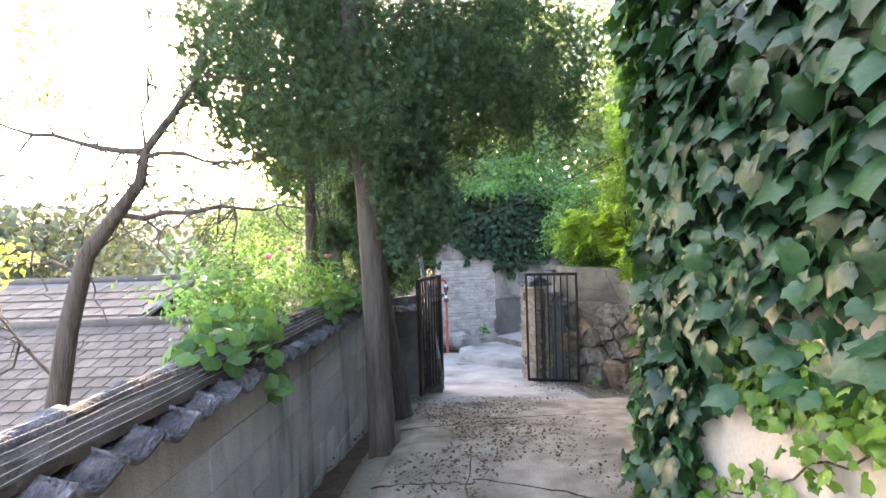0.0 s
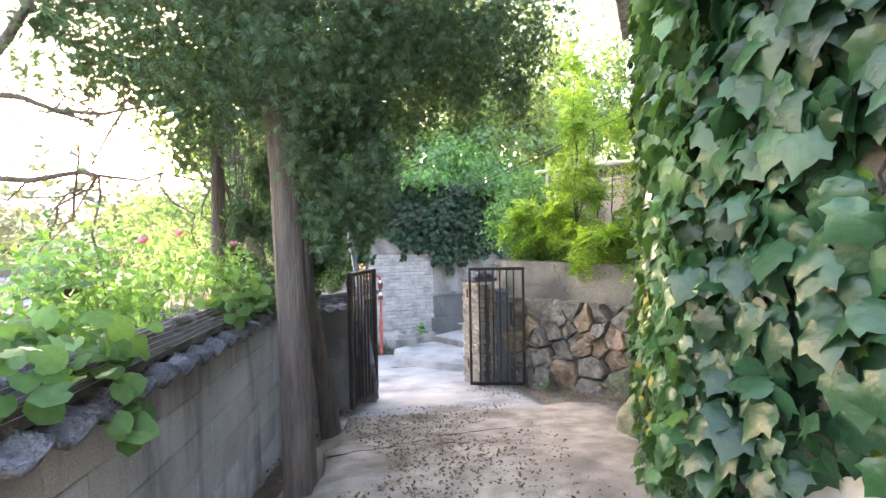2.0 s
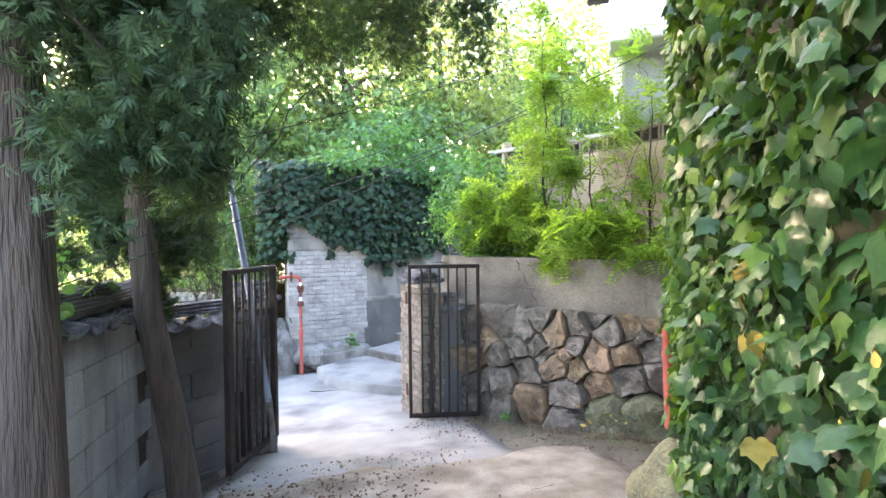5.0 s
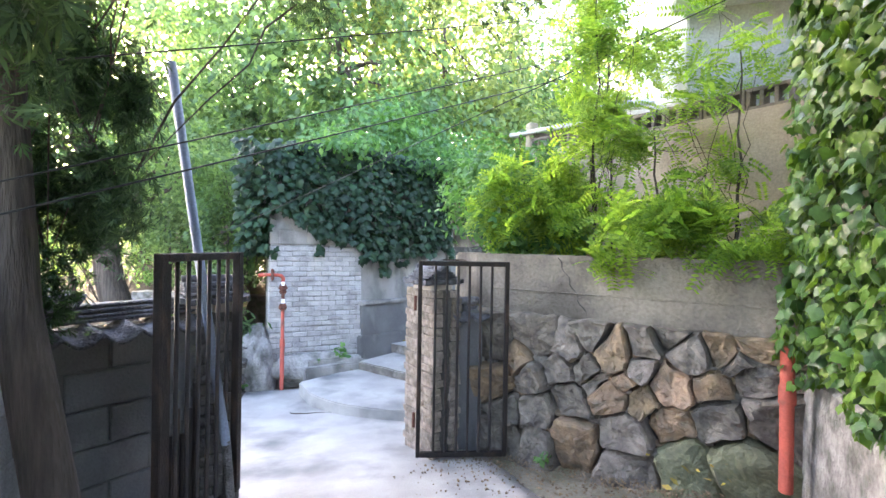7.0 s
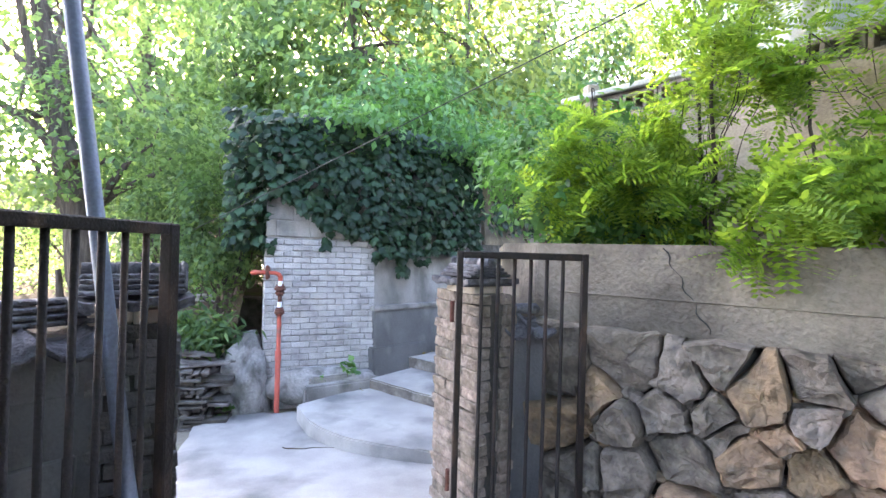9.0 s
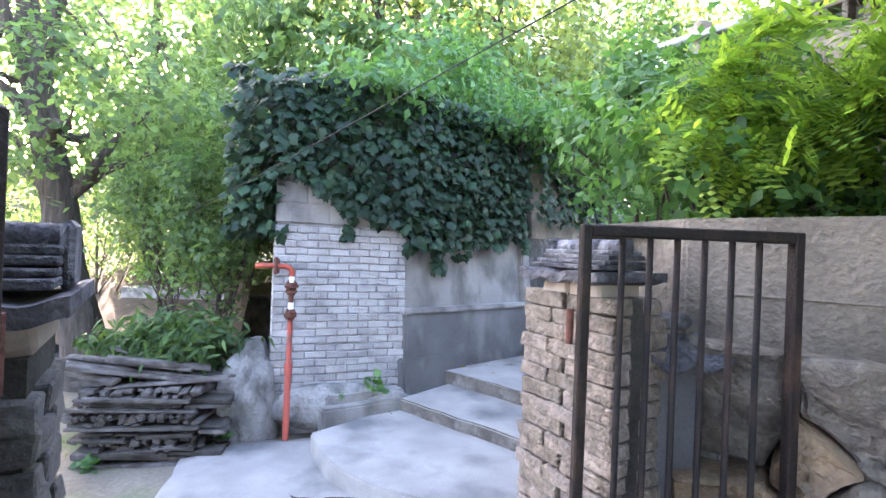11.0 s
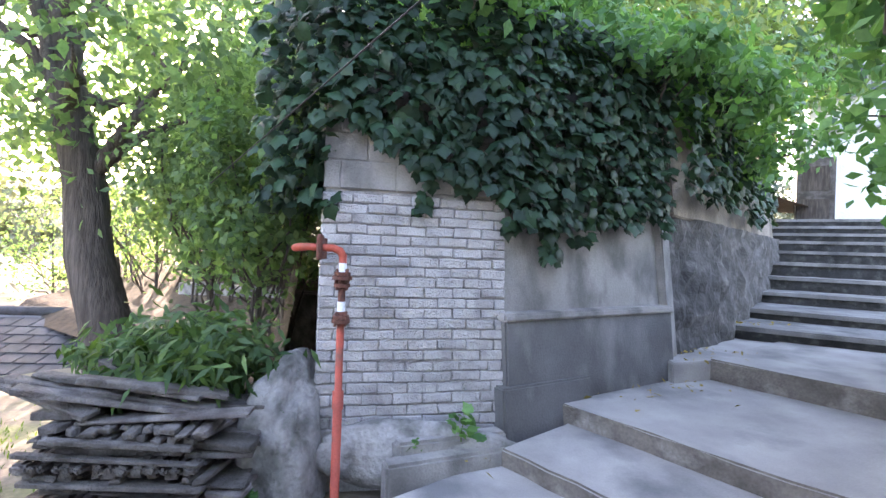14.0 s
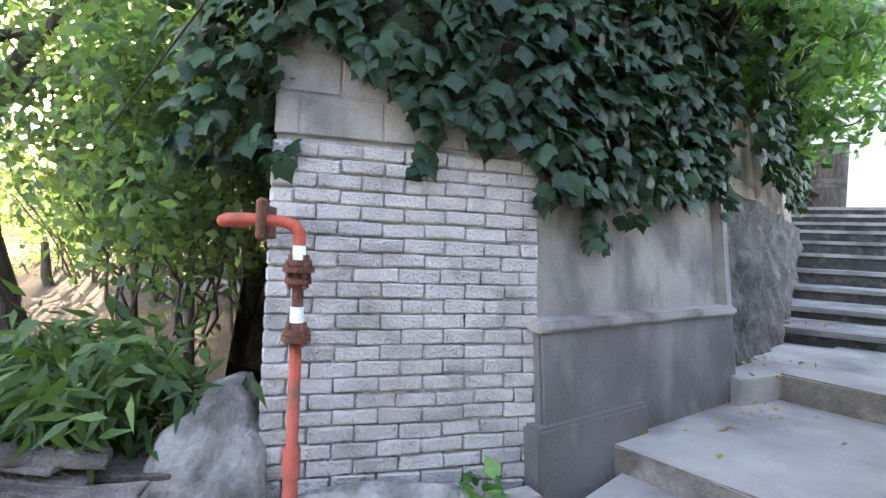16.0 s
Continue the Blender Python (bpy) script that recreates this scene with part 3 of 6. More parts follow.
FRONT_S, FRONT_Y = (0, 0.08, 0.16, 0.32, 0.52, 0.73, 1.0), (9.95, 9.66, 9.38, 9.03, 8.79, 8.57, 8.28)
for i, ((x, y), ac_, wide, z) in enumerate(STEPS):
    bm = bmesh.new()
    ac_ = Vector((*ac_, 0)).normalized()
    up = Vector((-ac_.y, ac_.x, 0))
    p = Vector((x, y, 0)) - ac_ * (0.0, 0.0, 0.3, 0.0, 0.5)[min(i, 4)]
    wide += 0.0 if i < 2 else 0.5
    deep = (1.6, 1.4, 2.0, 2.6)[min(i, 3)] if i < 13 else 9.0
    n = 16
    top, lip, under, low = [], [], [], []
    for k in range(n + 1):
        if i == 0:
            w = Vector((0.38 + 1.75 * (k / n) ** 1.25, float(np.interp(k / n, FRONT_S, FRONT_Y)), 0)) + up * (0.02 * noise.noise(Vector((k * 0.7, 0, 0))))
        else:
            w = p + ac_ * (wide * k / n) + up * (0.035 * noise.noise(Vector((k * 0.7, i * 3.1, 0))))
        top.append(bm.verts.new((w.x, w.y, z + 0.008 * noise.noise(Vector((k * 0.8, i, 2))))))
        if i > 3:
            lip.append(bm.verts.new((w.x, w.y, z - 0.055)))
            under.append(bm.verts.new((w.x + up.x * 0.03, w.y + up.y * 0.03, z - 0.056)))
            low.append(bm.verts.new((w.x + up.x * 0.03, w.y + up.y * 0.03, z - 0.4)))
        else:
            low.append(bm.verts.new((w.x, w.y, z - 0.4)))
    bk = [bm.verts.new((v.co.x + up.x * deep, v.co.y + up.y * deep, z + 0.012)) for v in top]
    for k in range(n):
        bm.faces.new((top[k], top[k + 1], bk[k + 1], bk[k]))
        chain = [low, under, lip, top] if i > 3 else [low, top]
        for a, b in zip(chain, chain[1:]):
            bm.faces.new((a[k], a[k + 1], b[k + 1], b[k]))
    lb = bm.verts.new((p.x + up.x * deep, p.y + up.y * deep, z - 0.4))
    bm.faces.new((low[0], top[0], bk[0], lb))
    bmesh.ops.bevel(bm, geom=[e for e in bm.edges if e.verts[0] in top and e.verts[1] in top], offset=0.014, segments=2, affect="EDGES")
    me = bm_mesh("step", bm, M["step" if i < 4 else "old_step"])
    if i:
        # upright faces get a darker material that paints in their shade
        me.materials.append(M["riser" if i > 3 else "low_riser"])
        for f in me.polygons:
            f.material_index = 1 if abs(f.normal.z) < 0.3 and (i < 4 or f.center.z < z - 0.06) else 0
    structure("step", me, "grey trowelled cement step with a worn edge" if i < 4 else "old cement step with a mossy riser coloured dark for shade", "step")
wall_prism("step", [(2.92, 11.47), (3.365, 11.615), (5.0, 12.4), (4.4, 13.0), (3.0, 12.2)], -0.6, -0.098, M["step"], "cement landing beside the corner of the plinth", "step")
e1 = Vector((*END, 0))
e2 = e1 + Vector((0.74, 0.67, 0)) * 5.0
wall_prism("wall_stairs", [(e1.x + 0.02, e1.y + 0.12), (e2.x, e2.y), (e2.x + 0.3, e2.y - 0.3), (e1.x + 0.34, e1.y - 0.1)], -0.7, 1.18, M["terrace_plaster"], "stained terrace wall beside the stairs")
curb = thing("kerb", "low broken cement kerb against the brick wall", "kerb")
for (p, q, h, w) in (((0.44, 10.22), (1.20, 10.50), -0.44, 0.16), ((0.5, 10.36), (1.22, 10.60), -0.37, 0.12)):
    d = Vector((q[0] - p[0], q[1] - p[1], 0))
    bm = box(d.length, w, 0.30, 0.02, 0.012, seg=2)
    part("slab", bm, M["cement"], curb, "", Matrix.Translation((*on_line(p, q, 0.5), h - 0.15)) @ Matrix.Rotation(math.atan2(d.y, d.x), 4, "Z"))


def rock(name, size, m, seed, detail=3):
    bm = bmesh.new()
    bmesh.ops.create_icosphere(bm, subdivisions=detail, radius=1)
    for v in bm.verts:
        d = v.co.normalized()
        r = 1 + 0.28 * noise.noise(d * 1.3 + Vector((seed, 0, 0))) + 0.12 * noise.noise(d * 3.5 + Vector((0, seed, 0))) + 0.05 * noise.noise(d * 9 + Vector((0, 0, seed)))
        v.co = Vector((d.x * size[0], d.y * size[1], d.z * size[2])) * r
    return bm_mesh(name, bm, m, True)


ob = new("rock", rock("rock", (0.30, 0.42, 0.66), M["rock"], 3.1, 4))
ob.location = (-0.25, 10.64, -0.57)
tagged(ob, "big rough grey rock at the foot of the brick wall", "rock")
ob = new("rock", rock("rock", (0.72, 0.13, 0.20), M["rock"], 8.1, 4))
ob.location = (0.60, 10.53, -0.52)
tagged(ob, "rough rock footing under the brick wall", "rock")
ob = new("rock", rock("rock", (0.23, 0.30, 0.40), M["stone_moss"], 5.7, 4))
ob.location = (2.33, 4.58, -0.14)
tagged(ob, "lump of rough cement and stone by the house wall", "rock")

# ---- lower yard: block wall beside the path ----
BW = lambda y: -1.02 + 0.05 * y
wall_prism("wall_yard", [(BW(-5) - 0.02, -5), (BW(6.35) - 0.02, 6.35), (BW(6.35) - 0.2, 6.35), (BW(-5) - 0.2, -5)], -1.5, 0.93, M["mortar"], "grey concrete block wall with tiled coping")
wall_yard = bpy.data.objects["wall_yard"]
wall_prism("wall_gate_side", [(BW(6.2) - 0.1, 6.17), (-0.12, 6.71), (-0.20, 6.88), (BW(6.2) - 0.1, 6.36)], -0.6, 0.80, M["dark_cement"], "block wall coloured dark for shade between yard wall and gate pier")

# ---- far slopes ----
rows = []
bm = bmesh.new()
for j, w in enumerate((0, 25, 60, 120)):
    rows.append([bm.verts.new((-150 + i * 15 - 0.2 * w, 60 + w, -3 + 0.16 * w + (6 * noise.noise(Vector((i * 0.6, w * 0.02, 4))) + 4 if j else 0))) for i in range(26)])
for j in range(3):
    for i in range(25):
        bm.faces.new((rows[j][i], rows[j][i + 1], rows[j + 1][i + 1], rows[j + 1][i]))
structure("backdrop_hill", bm_mesh("backdrop_hill", bm, M["far_leaf"], True), "hazy wooded hillside", "hill")


# ---- gate ----
def gate_leaf(a, b, z0, z1, label, stub=False, bar=0.05):
    a, b = Vector(a), Vector(b)
    d = b - a
    w, h = d.length, z1 - z0
    g = thing("metal_gate", label, "gate", Matrix.Translation((a.x, a.y, z0)) @ Matrix.Rotation(math.atan2(d.y, d.x), 4, "Z"), "gate leaves")
    for x in (bar / 2, w - bar / 2):
        part("stile", box(bar, 0.045, h, 0.005), M["iron"], g, "", Matrix.Translation((x, 0, h / 2)))
    for z in (0.02, h - 0.02):
        part("rail", box(w - 2 * bar, 0.043, 0.04, 0.005), M["iron"], g, "", Matrix.Translation((w / 2, 0, z)))
    n = 6
    rod = tube_mesh("bar", [[((0, 0, 0.03), 0.011), ((0, 0, h - 0.03), 0.011)]], M["iron"], 8)
    for i in range(n):
        child("bar", rod, g, Matrix.Translation((0.05 + (w - 0.1) * (i + 1) / (n + 1), 0, 0)))
    if stub:
        for i in range(6):
            hh = h * (0.30 + 0.05 * i * 0.4 + 0.06 * (i % 3))
            rod2 = tube_mesh("short_bar", [[((0, 0, 0.03), 0.015), ((0, 0, hh), 0.015)]], M["iron"], 8)
            child("short_bar", rod2, g, Matrix.Translation((0.09 + i * 0.05, 0.03, 0)), "short cut-off pipe behind the bars")
        part("plate", box(0.04, 0.012, h - 0.1, 0.003), M["iron"], g, "flat iron strip along the stile", Matrix.Translation((0.072, 0.0, h / 2)))
    for z in (0.3, h - 0.35):
        part("hinge", tube_of((0, 0, z - 0.06), (0, 0, z + 0.06), 0.013), M["rust"], g, "rusty hinge", Matrix.Translation((-0.02 if not stub else w + 0.02, 0.02, 0)))
    return g


def tube_of(a, b, r, sides=10):
    bm = bmesh.new()
    V, F = tubes([[(a, r), (b, r)]], sides)
    vs = [bm.verts.new(v) for v in V]
    for f in F:
        bm.faces.new([vs[i] for i in (f if f[2] != f[3] else f[:3])])
    return bm


gate_leaf((-0.16, 6.00, 0), (0.10, 6.66, 0), -0.24, 1.20, "open dark iron gate leaf with bars and cut-off pipes", True)
gate_leaf((1.36, 7.34, 0), (2.10, 7.19, 0), -0.48, 1.135, "open dark brown iron gate leaf with rusty bars", False, 0.034)


def pier(x, y, z0, z1, m, label, rz=0.0, half=0):
    """A brick pier, 0.4 m long and 0.4 or 0.3 m thick."""
    t = thing("gate_pier", label, "pier", pose(x, y, 0, 0, 0, rz), "gate piers")
    sx, sy = (0.50, 0.27) if half else (0.40, 0.40)
    part("core", box(sx - 0.05, sy - 0.05, z1 - z0, 0.0), M["mortar"], t, "", Matrix.Translation((0, 0, (z0 + z1) / 2)))
    kinds = []
    for k in range(6):
        bm = box(0.191 if not half else (0.24, 0.16, 0.24, 0.16, 0.24, 0.16)[k], 0.095, 0.057, 0.006, 0.006)
        for v in bm.verts:
            v.co += Vector(v.co).normalized() * 0.009 * noise.noise(v.co * 34 + Vector((k * 5, 0, 0)))
        kinds.append(bm_mesh("brick", bm, m))
    n = int((z1 - z0) / 0.0625)
    for c in range(n):
        z = z0 + 0.032 + c * 0.0625
        if half:
            if c % 2:
                spots = [(sx_ * 0.125, sy_ * 0.088, 0, 0) for sx_ in (-1, 1) for sy_ in (-1, 1)]
            else:
                spots = [(o, sy_ * 0.088, 0, 1) for sy_ in (-1, 1) for o in (-0.167, 0.0, 0.167)]
        else:
            spots = [(a * 0.1, b * 0.152, 0, 0) for a in (-1, 1) for b in (-1, 1)] + [(a * 0.152, 0, 90, 0) for a in (-1, 1)]
            if c % 2:
                spots = [(b, a, 90 - r, kk) for a, b, r, kk in spots]
        for bx, by, r, kk in spots:
            child("brick", kinds[2 * random.randrange(3) + kk], t, pose(bx + random.uniform(-0.008, 0.008), by + random.uniform(-0.012, 0.008), z, random.uniform(-2, 2), random.uniform(-2, 2), r + random.uniform(-2, 2)))
    return t


def coping(t, z, sx, sy):
    """Tiled cap of a pier: a wavy slab, three thin courses and a round ridge."""
    bm = bmesh.new()
    rows = []
    for j in range(2):
        rows.append([bm.verts.new((-sx / 2 + sx * i / 24, (-sy / 2, sy / 2)[j], z + 0.03 + 0.009 * math.cos(i / 24 * 2 * math.pi * 3))) for i in range(25)])
    for i in range(24):
        bm.faces.new((rows[0][i], rows[0][i + 1], rows[1][i + 1], rows[1][i]))
    ret = bmesh.ops.extrude_face_region(bm, geom=bm.faces[:])
    for v in ret["geom"]:
        if isinstance(v, bmesh.types.BMVert):
            v.co.z -= 0.035
    part("cap_tile", bm, M["tile"], t, "wavy grey clay cap tile")
    for k in (-1, 1):
        part("neck", box(sx * 0.36, sy * 0.6, 0.07, 0.012, 0.008), M["plaster"], t, "cream brick under the cap", Matrix.Translation((k * sx * 0.19, 0, z - 0.04)))
    for k, w in enumerate((0.78, 0.66, 0.54, 0.42)):
        part("course", box(sx * 0.86, sy * w, 0.017, 0.004, 0.002), M["tile"], t, "", Matrix.Translation((0, 0, z + 0.052 + k * 0.019)))
    for k in (-1, 0, 1):
        part("ridge_tile", tube_of((sx * (0.28 * k - 0.15), 0, z + 0.128), (sx * (0.28 * k + 0.13), 0, z + 0.128), 0.034 - 0.003 * (k % 2), 14), M["tile"], t, "", None, True)
    part("finial", box(0.03, sy * 0.30, 0.13, 0.012), M["tile"], t, "dark end tile", Matrix.Translation((sx * 0.44, 0, z + 0.10)))


p1 = pier(1.548, 7.60, -0.62, 0.88, M["pier_brick"], "weathered gate pier of pitted pale bricks with tiled cap", 107, 1)
coping(p1, 0.935, 0.42, 0.38)
p2 = pier(-0.10, 6.87, -0.55, 0.82, M["dark_brick"], "grimy grey brick gate pier with tiled cap", 20)
coping(p2, 0.89, 0.5, 0.5)
p2.scale = (0.78, 0.78, 1.0)
wall_prism("wall_gate_stub", [(1.60, 7.50), (1.98, 7.47), (1.98, 7.68), (1.60, 7.70)], -0.6, 0.70, M["dark_cement"], "dark short wall between gate pier and rubble wall")


def curved_tile(length, width, rise, thick, m):
    """One curved clay tile, hollow side down."""
    bm = bmesh.new()
    rows = []
    for s in (0, 1):
        for r in (0, thick):
            rows.append([bm.verts.new((s * length, width * (i / 8 - 0.5), rise * math.sin(math.pi * i / 8) - r + (0.01 if s else 0))) for i in range(9)])
    a, b, c, d = rows
    for i in range(8):
        bm.faces.new((a[i], a[i + 1], c[i + 1], c[i]))
        bm.faces.new((b[i], b[i + 1], d[i + 1], d[i]))
        bm.faces.new((a[i], a[i + 1], b[i + 1], b[i]))
        bm.faces.new((c[i], c[i + 1], d[i + 1], d[i]))
    for i in (0, 8):
        bm.faces.new((a[i], c[i], d[i], b[i]))
    return bm_mesh("tile", bm, m, True)


stub_cap = thing("wall_coping", "dark curved clay tiles on the short gate wall", "coping")
ct = curved_tile(0.26, 0.17, -0.05, 0.018, M["tile"])
for i in range(2):
    for s in (0, 1):
        child("tile", ct, stub_cap, Matrix.Translation((1.76 + i * 0.15, 7.58, 0.76)) @ Matrix.Rotation(radians(-90 if s else 90), 4, "Z") @ Matrix.Rotation(radians(22), 4, "Y"))
part("ridge", tube_of((1.68, 7.58, 0.775), (1.98, 7.57, 0.775), 0.035, 12), M["tile"], stub_cap, "", None, True)
side_cap = thing("wall_coping", "dark tile coping on the wall beside the gate pier", "coping")
dside = Vector((0.46, 0.42, 0)).normalized()
side_yaw = math.atan2(dside.y, dside.x)
for i in range(5):
    p = Vector((-0.78, 6.20, 0.85)) + dside * (0.17 * i) + Vector((dside.y, -dside.x, 0)) * -0.02
    child("tile", ct, side_cap, Matrix.Translation(p) @ Matrix.Rotation(math.atan2(-dside.x, dside.y), 4, "Z") @ Matrix.Rotation(radians(12), 4, "Y"))
for k, (wide, z) in enumerate(((0.17, 0.845), (0.15, 0.868), (0.12, 0.891), (0.08, 0.914))):
    part("course", box(0.80, wide, 0.019, 0.005, 0.003), M["tile"], side_cap, "", Matrix.Translation((-0.50, 6.53, z)) @ Matrix.Rotation(side_yaw, 4, "Z"))

pole = thing("pole", "grey-blue painted metal pole leaning beside the gate", "pole")
child("shaft", tube_mesh("shaft", [[((0.06, 6.50, 0.10), 0.026), ((-0.02, 6.53, 0.6), 0.026), ((-0.29, 6.66, 2.3), 0.026)]], M["blue_pole"], 12), pole)
child("foot", tube_mesh("foot", [[((0.10, 6.48, -0.30), 0.024), ((0.06, 6.50, 0.12), 0.024)]], M["old_wood"], 10), pole, None, "bare lower end of the pole")

# ---- red fire pipe on the brick wall ----
pipe = thing("fire_pipe", "red painted iron riser pipe with flanged valve", "pipe")
px, py = 0.14, 10.33
child("riser", tube_mesh("riser", [[((px, py, -0.75), 0.028), ((px, py, -0.05), 0.028), ((px, py, -0.049), 0.023), ((px, py, 0.40), 0.023)]], M["red_paint"], 14), pipe)
child("sleeve", tube_mesh("sleeve", [[((px, py, -0.16), 0.034), ((px, py, -0.05), 0.034)]], M["red_paint"], 14), pipe)
child("joint_tape", tube_mesh("joint_tape", [[((px, py, 0.44), 0.0245), ((px, py, 0.50), 0.0245)]], M["tape"], 14), pipe, None, "white and blue tape")
child("neck", tube_mesh("neck", [[((px, py, 0.40), 0.022), ((px, py, 0.74), 0.022)]], M["rust"], 14), pipe)
for z, r in ((0.38, 0.055), (0.405, 0.050), (0.60, 0.050), (0.645, 0.060), (0.67, 0.050)):
    fl = child("flange", tube_mesh("flange", [[((px, py, z - 0.011), r), ((px, py, z + 0.011), r)]], M["rust"], 16, False), pipe, None, "rusty bolted flange")
    for k in range(4):
        a = math.pi / 4 + k * math.pi / 2
        child("bolt", tube_mesh("bolt", [[((px + r * 0.78 * math.cos(a), py + r * 0.78 * math.sin(a), z - 0.03), 0.009), ((px + r * 0.78 * math.cos(a), py + r * 0.78 * math.sin(a), z + 0.03), 0.009)]], M["rust"], 6), fl)
child("white_neck", tube_mesh("white_neck", [[((px, py, 0.68), 0.024), ((px, py, 0.735), 0.024)]], M["tape"], 12), pipe)
child("elbow", tube_mesh("elbow", [[((px, py, 0.73), 0.023), ((px, py, 0.78), 0.025), ((px - 0.02, py, 0.81), 0.025), ((px - 0.06, py, 0.825), 0.023), ((-0.08, py, 0.83), 0.023), ((-0.13, py + 0.01, 0.825), 0.025),
                                      ((-0.165, py + 0.06, 0.82), 0.025), ((-0.17, py + 0.35, 0.82), 0.023)]], M["red_paint"], 14), pipe)
child("bracket", bm_mesh("bracket", box(0.03, 0.16, 0.13, 0.004), M["rust"]), pipe, Matrix.Translation((0.0, py + 0.07, 0.82)))
child("clamp", bm_mesh("clamp", box(0.035, 0.075, 0.16, 0.012), M["rust"]), pipe, Matrix.Translation((0.0, py - 0.005, 0.83)))

post = thing("red_post", "short red painted iron pipe post by the rubble wall", "post")
child("shaft", tube_mesh("shaft", [[((3.16, 5.64, -0.12), 0.036), ((3.10, 5.60, 0.72), 0.036)]], M["red_paint"], 16), post)
child("collar", tube_mesh("collar", [[((3.122, 5.613, 0.40), 0.043), ((3.113, 5.607, 0.50), 0.043)]], M["red_paint"], 16), post)

# ---- coping of the yard wall: curved tiles, ridge and wires ----
cop = thing("wall_coping", "dark curved clay tile coping with stretched wires on the yard wall", "coping")
et = curved_tile(0.225, 0.195, -0.05, 0.022, M["tile"])
for i in range(44):
    y = -1.9 + i * 0.19
    for side in (0, 1):
        child("tile", et, cop, Matrix.Translation((BW(y) - 0.11 + (0.02 if side == 0 else -0.02), y, 1.035 + random.uniform(-0.012, 0.012))) @ Matrix.Rotation(math.pi * side + random.uniform(-0.04, 0.04), 4, "Z") @ Matrix.Rotation(radians(random.uniform(15, 19)), 4, "Y"))
bed = bmesh.new()
bed_rows = []
for j in range(110):
    y = -2.0 + 0.0755 * j
    bed_rows.append([bed.verts.new((BW(y) - 0.11 + 0.125 * math.cos(a) + 0.014 * noise.noise(Vector((a * 3, y * 14, 2))), y, 1.02 + 0.07 * math.sin(a) + 0.022 * noise.noise(Vector((a * 4, y * 17, 7))))) for a in (-0.3, 0.25, 0.8, 1.35, 1.8, 2.35, 2.9, 3.4)])
for a, b in zip(bed_rows, bed_rows[1:]):
    for i in range(7):
        bed.faces.new((a[i], a[i + 1], b[i + 1], b[i]))
part("mortar_bed", bed, M["mortar"], cop, "dark pebbly mortar bed")
for i in range(26):
    y = -2.0 + i * 0.32
    x = BW(y + 0.16) - 0.11
    child("ridge_tile", tube_mesh("ridge_tile", [[((x, y, 1.095), 0.036), ((x, y + 0.25, 1.095), 0.042), ((x, y + 0.255, 1.095), 0.052), ((x, y + 0.315, 1.095), 0.050)]], M["tile"], 12), cop, Matrix.Translation((0, 0, random.uniform(-0.006, 0.006))))
for k in range(6):
    pts = [((BW(y) - 0.062 + 0.016 * k, y, 1.145 - 0.020 * k + 0.004 * math.sin(y * 9 + k)), 0.0018) for y in np.arange(-2, 6.2, 0.2)]
    child("wire", tube_mesh("wire", [pts], M["wire"], 4), cop)

# ---- overhead cables ----
for i, (a, b, sag, r) in enumerate((((-1.3, 11.4, 1.15), (5.6, 4.2, 4.05), 0.02, 0.005), ((-2.2, 4.4, 0.62), (7, 9.8, 5.05), 0.04, 0.0035), ((-2.2, 4.5, 1.05), (7, 9.9, 5.45), 0.05, 0.0035), ((-2.2, 4.4, 0.55), (7, 9.7, 4.8), 0.05, 0.004))):
    a, b = Vector(a), Vector(b)
    pts = [(a.lerp(b, k / 24) - Vector((0, 0, sag * 4 * (k / 24) * (1 - k / 24))), r) for k in range(25)]
    tagged(new("cable", tube_mesh("cable", [pts], M["cable"], 5)), "thin black overhead cable", "cable", "overhead cables")


# ---- houses ----
def house_block(name, label, pos, sx, sy, h, roof_over=0.5):
    t = thing(name, label, "house", pos)
    part("wall", box(sx, sy, h, 0.02), M["white_wall"], t, "", Matrix.Translation((0, 0, h / 2)))
    part("roof", box(sx + roof_over, sy + roof_over, 0.16, 0.03), M["grey_panel"], t, "grey flat roof slab", Matrix.Translation((0, 0, h + 0.08)))
    return t


h1 = thing("house", "plastered house with a white balcony above the terrace", "house", pose(5.65, 7.25, 0.56, 0, 0, -32))
part("wall", box(3.0, 2.0, 4.6, 0.02), M["grey_panel"], h1, "pale grey wall", Matrix.Translation((0, 0, 2.3)))
bal = part("balcony", box(3.3, 0.5, 0.14, 0.02), M["white_wall"], h1, "white balcony", Matrix.Translation((0, -1.15, 3.0)))
part("parapet", box(3.3, 0.10, 0.85, 0.015), M["white_wall"], bal, "", Matrix.Translation((0, -0.2, 0.45)))
part("panel", box(0.5, 0.02, 0.35, 0.005), M["pink"], bal, "pink patterned tile panel", Matrix.Translation((-1.1, -0.262, 0.5)))
part("roof", box(3.8, 3.0, 0.14, 0.03), M["old_wood"], h1, "brown timber eave", Matrix.Translation((0, -0.2, 4.67)))
for k in range(7):
    part("rafter", box(0.08, 0.9, 0.08, 0.01), M["plaster"], h1, "pale rafter end", Matrix.Translation((-1.6 + 0.5 * k, -1.35, 4.55)))
h2 = house_block("house", "white house with a timber door at the head of the stairs", pose(13.2, 18.2, 1.7, 0, 0, -45), 5.0, 4.0, 2.3, 0.3)
part("upper_wall", box(4.6, 3.6, 2.2, 0.02), M["white_wall"], h2, "", Matrix.Translation((0, 0.1, 3.5)))
w = part("window", box(1.9, 0.08, 0.8, 0.01), M["grey_panel"], h2, "long window with a grey frame", Matrix.Translation((-1.2, -1.72, 3.55)))
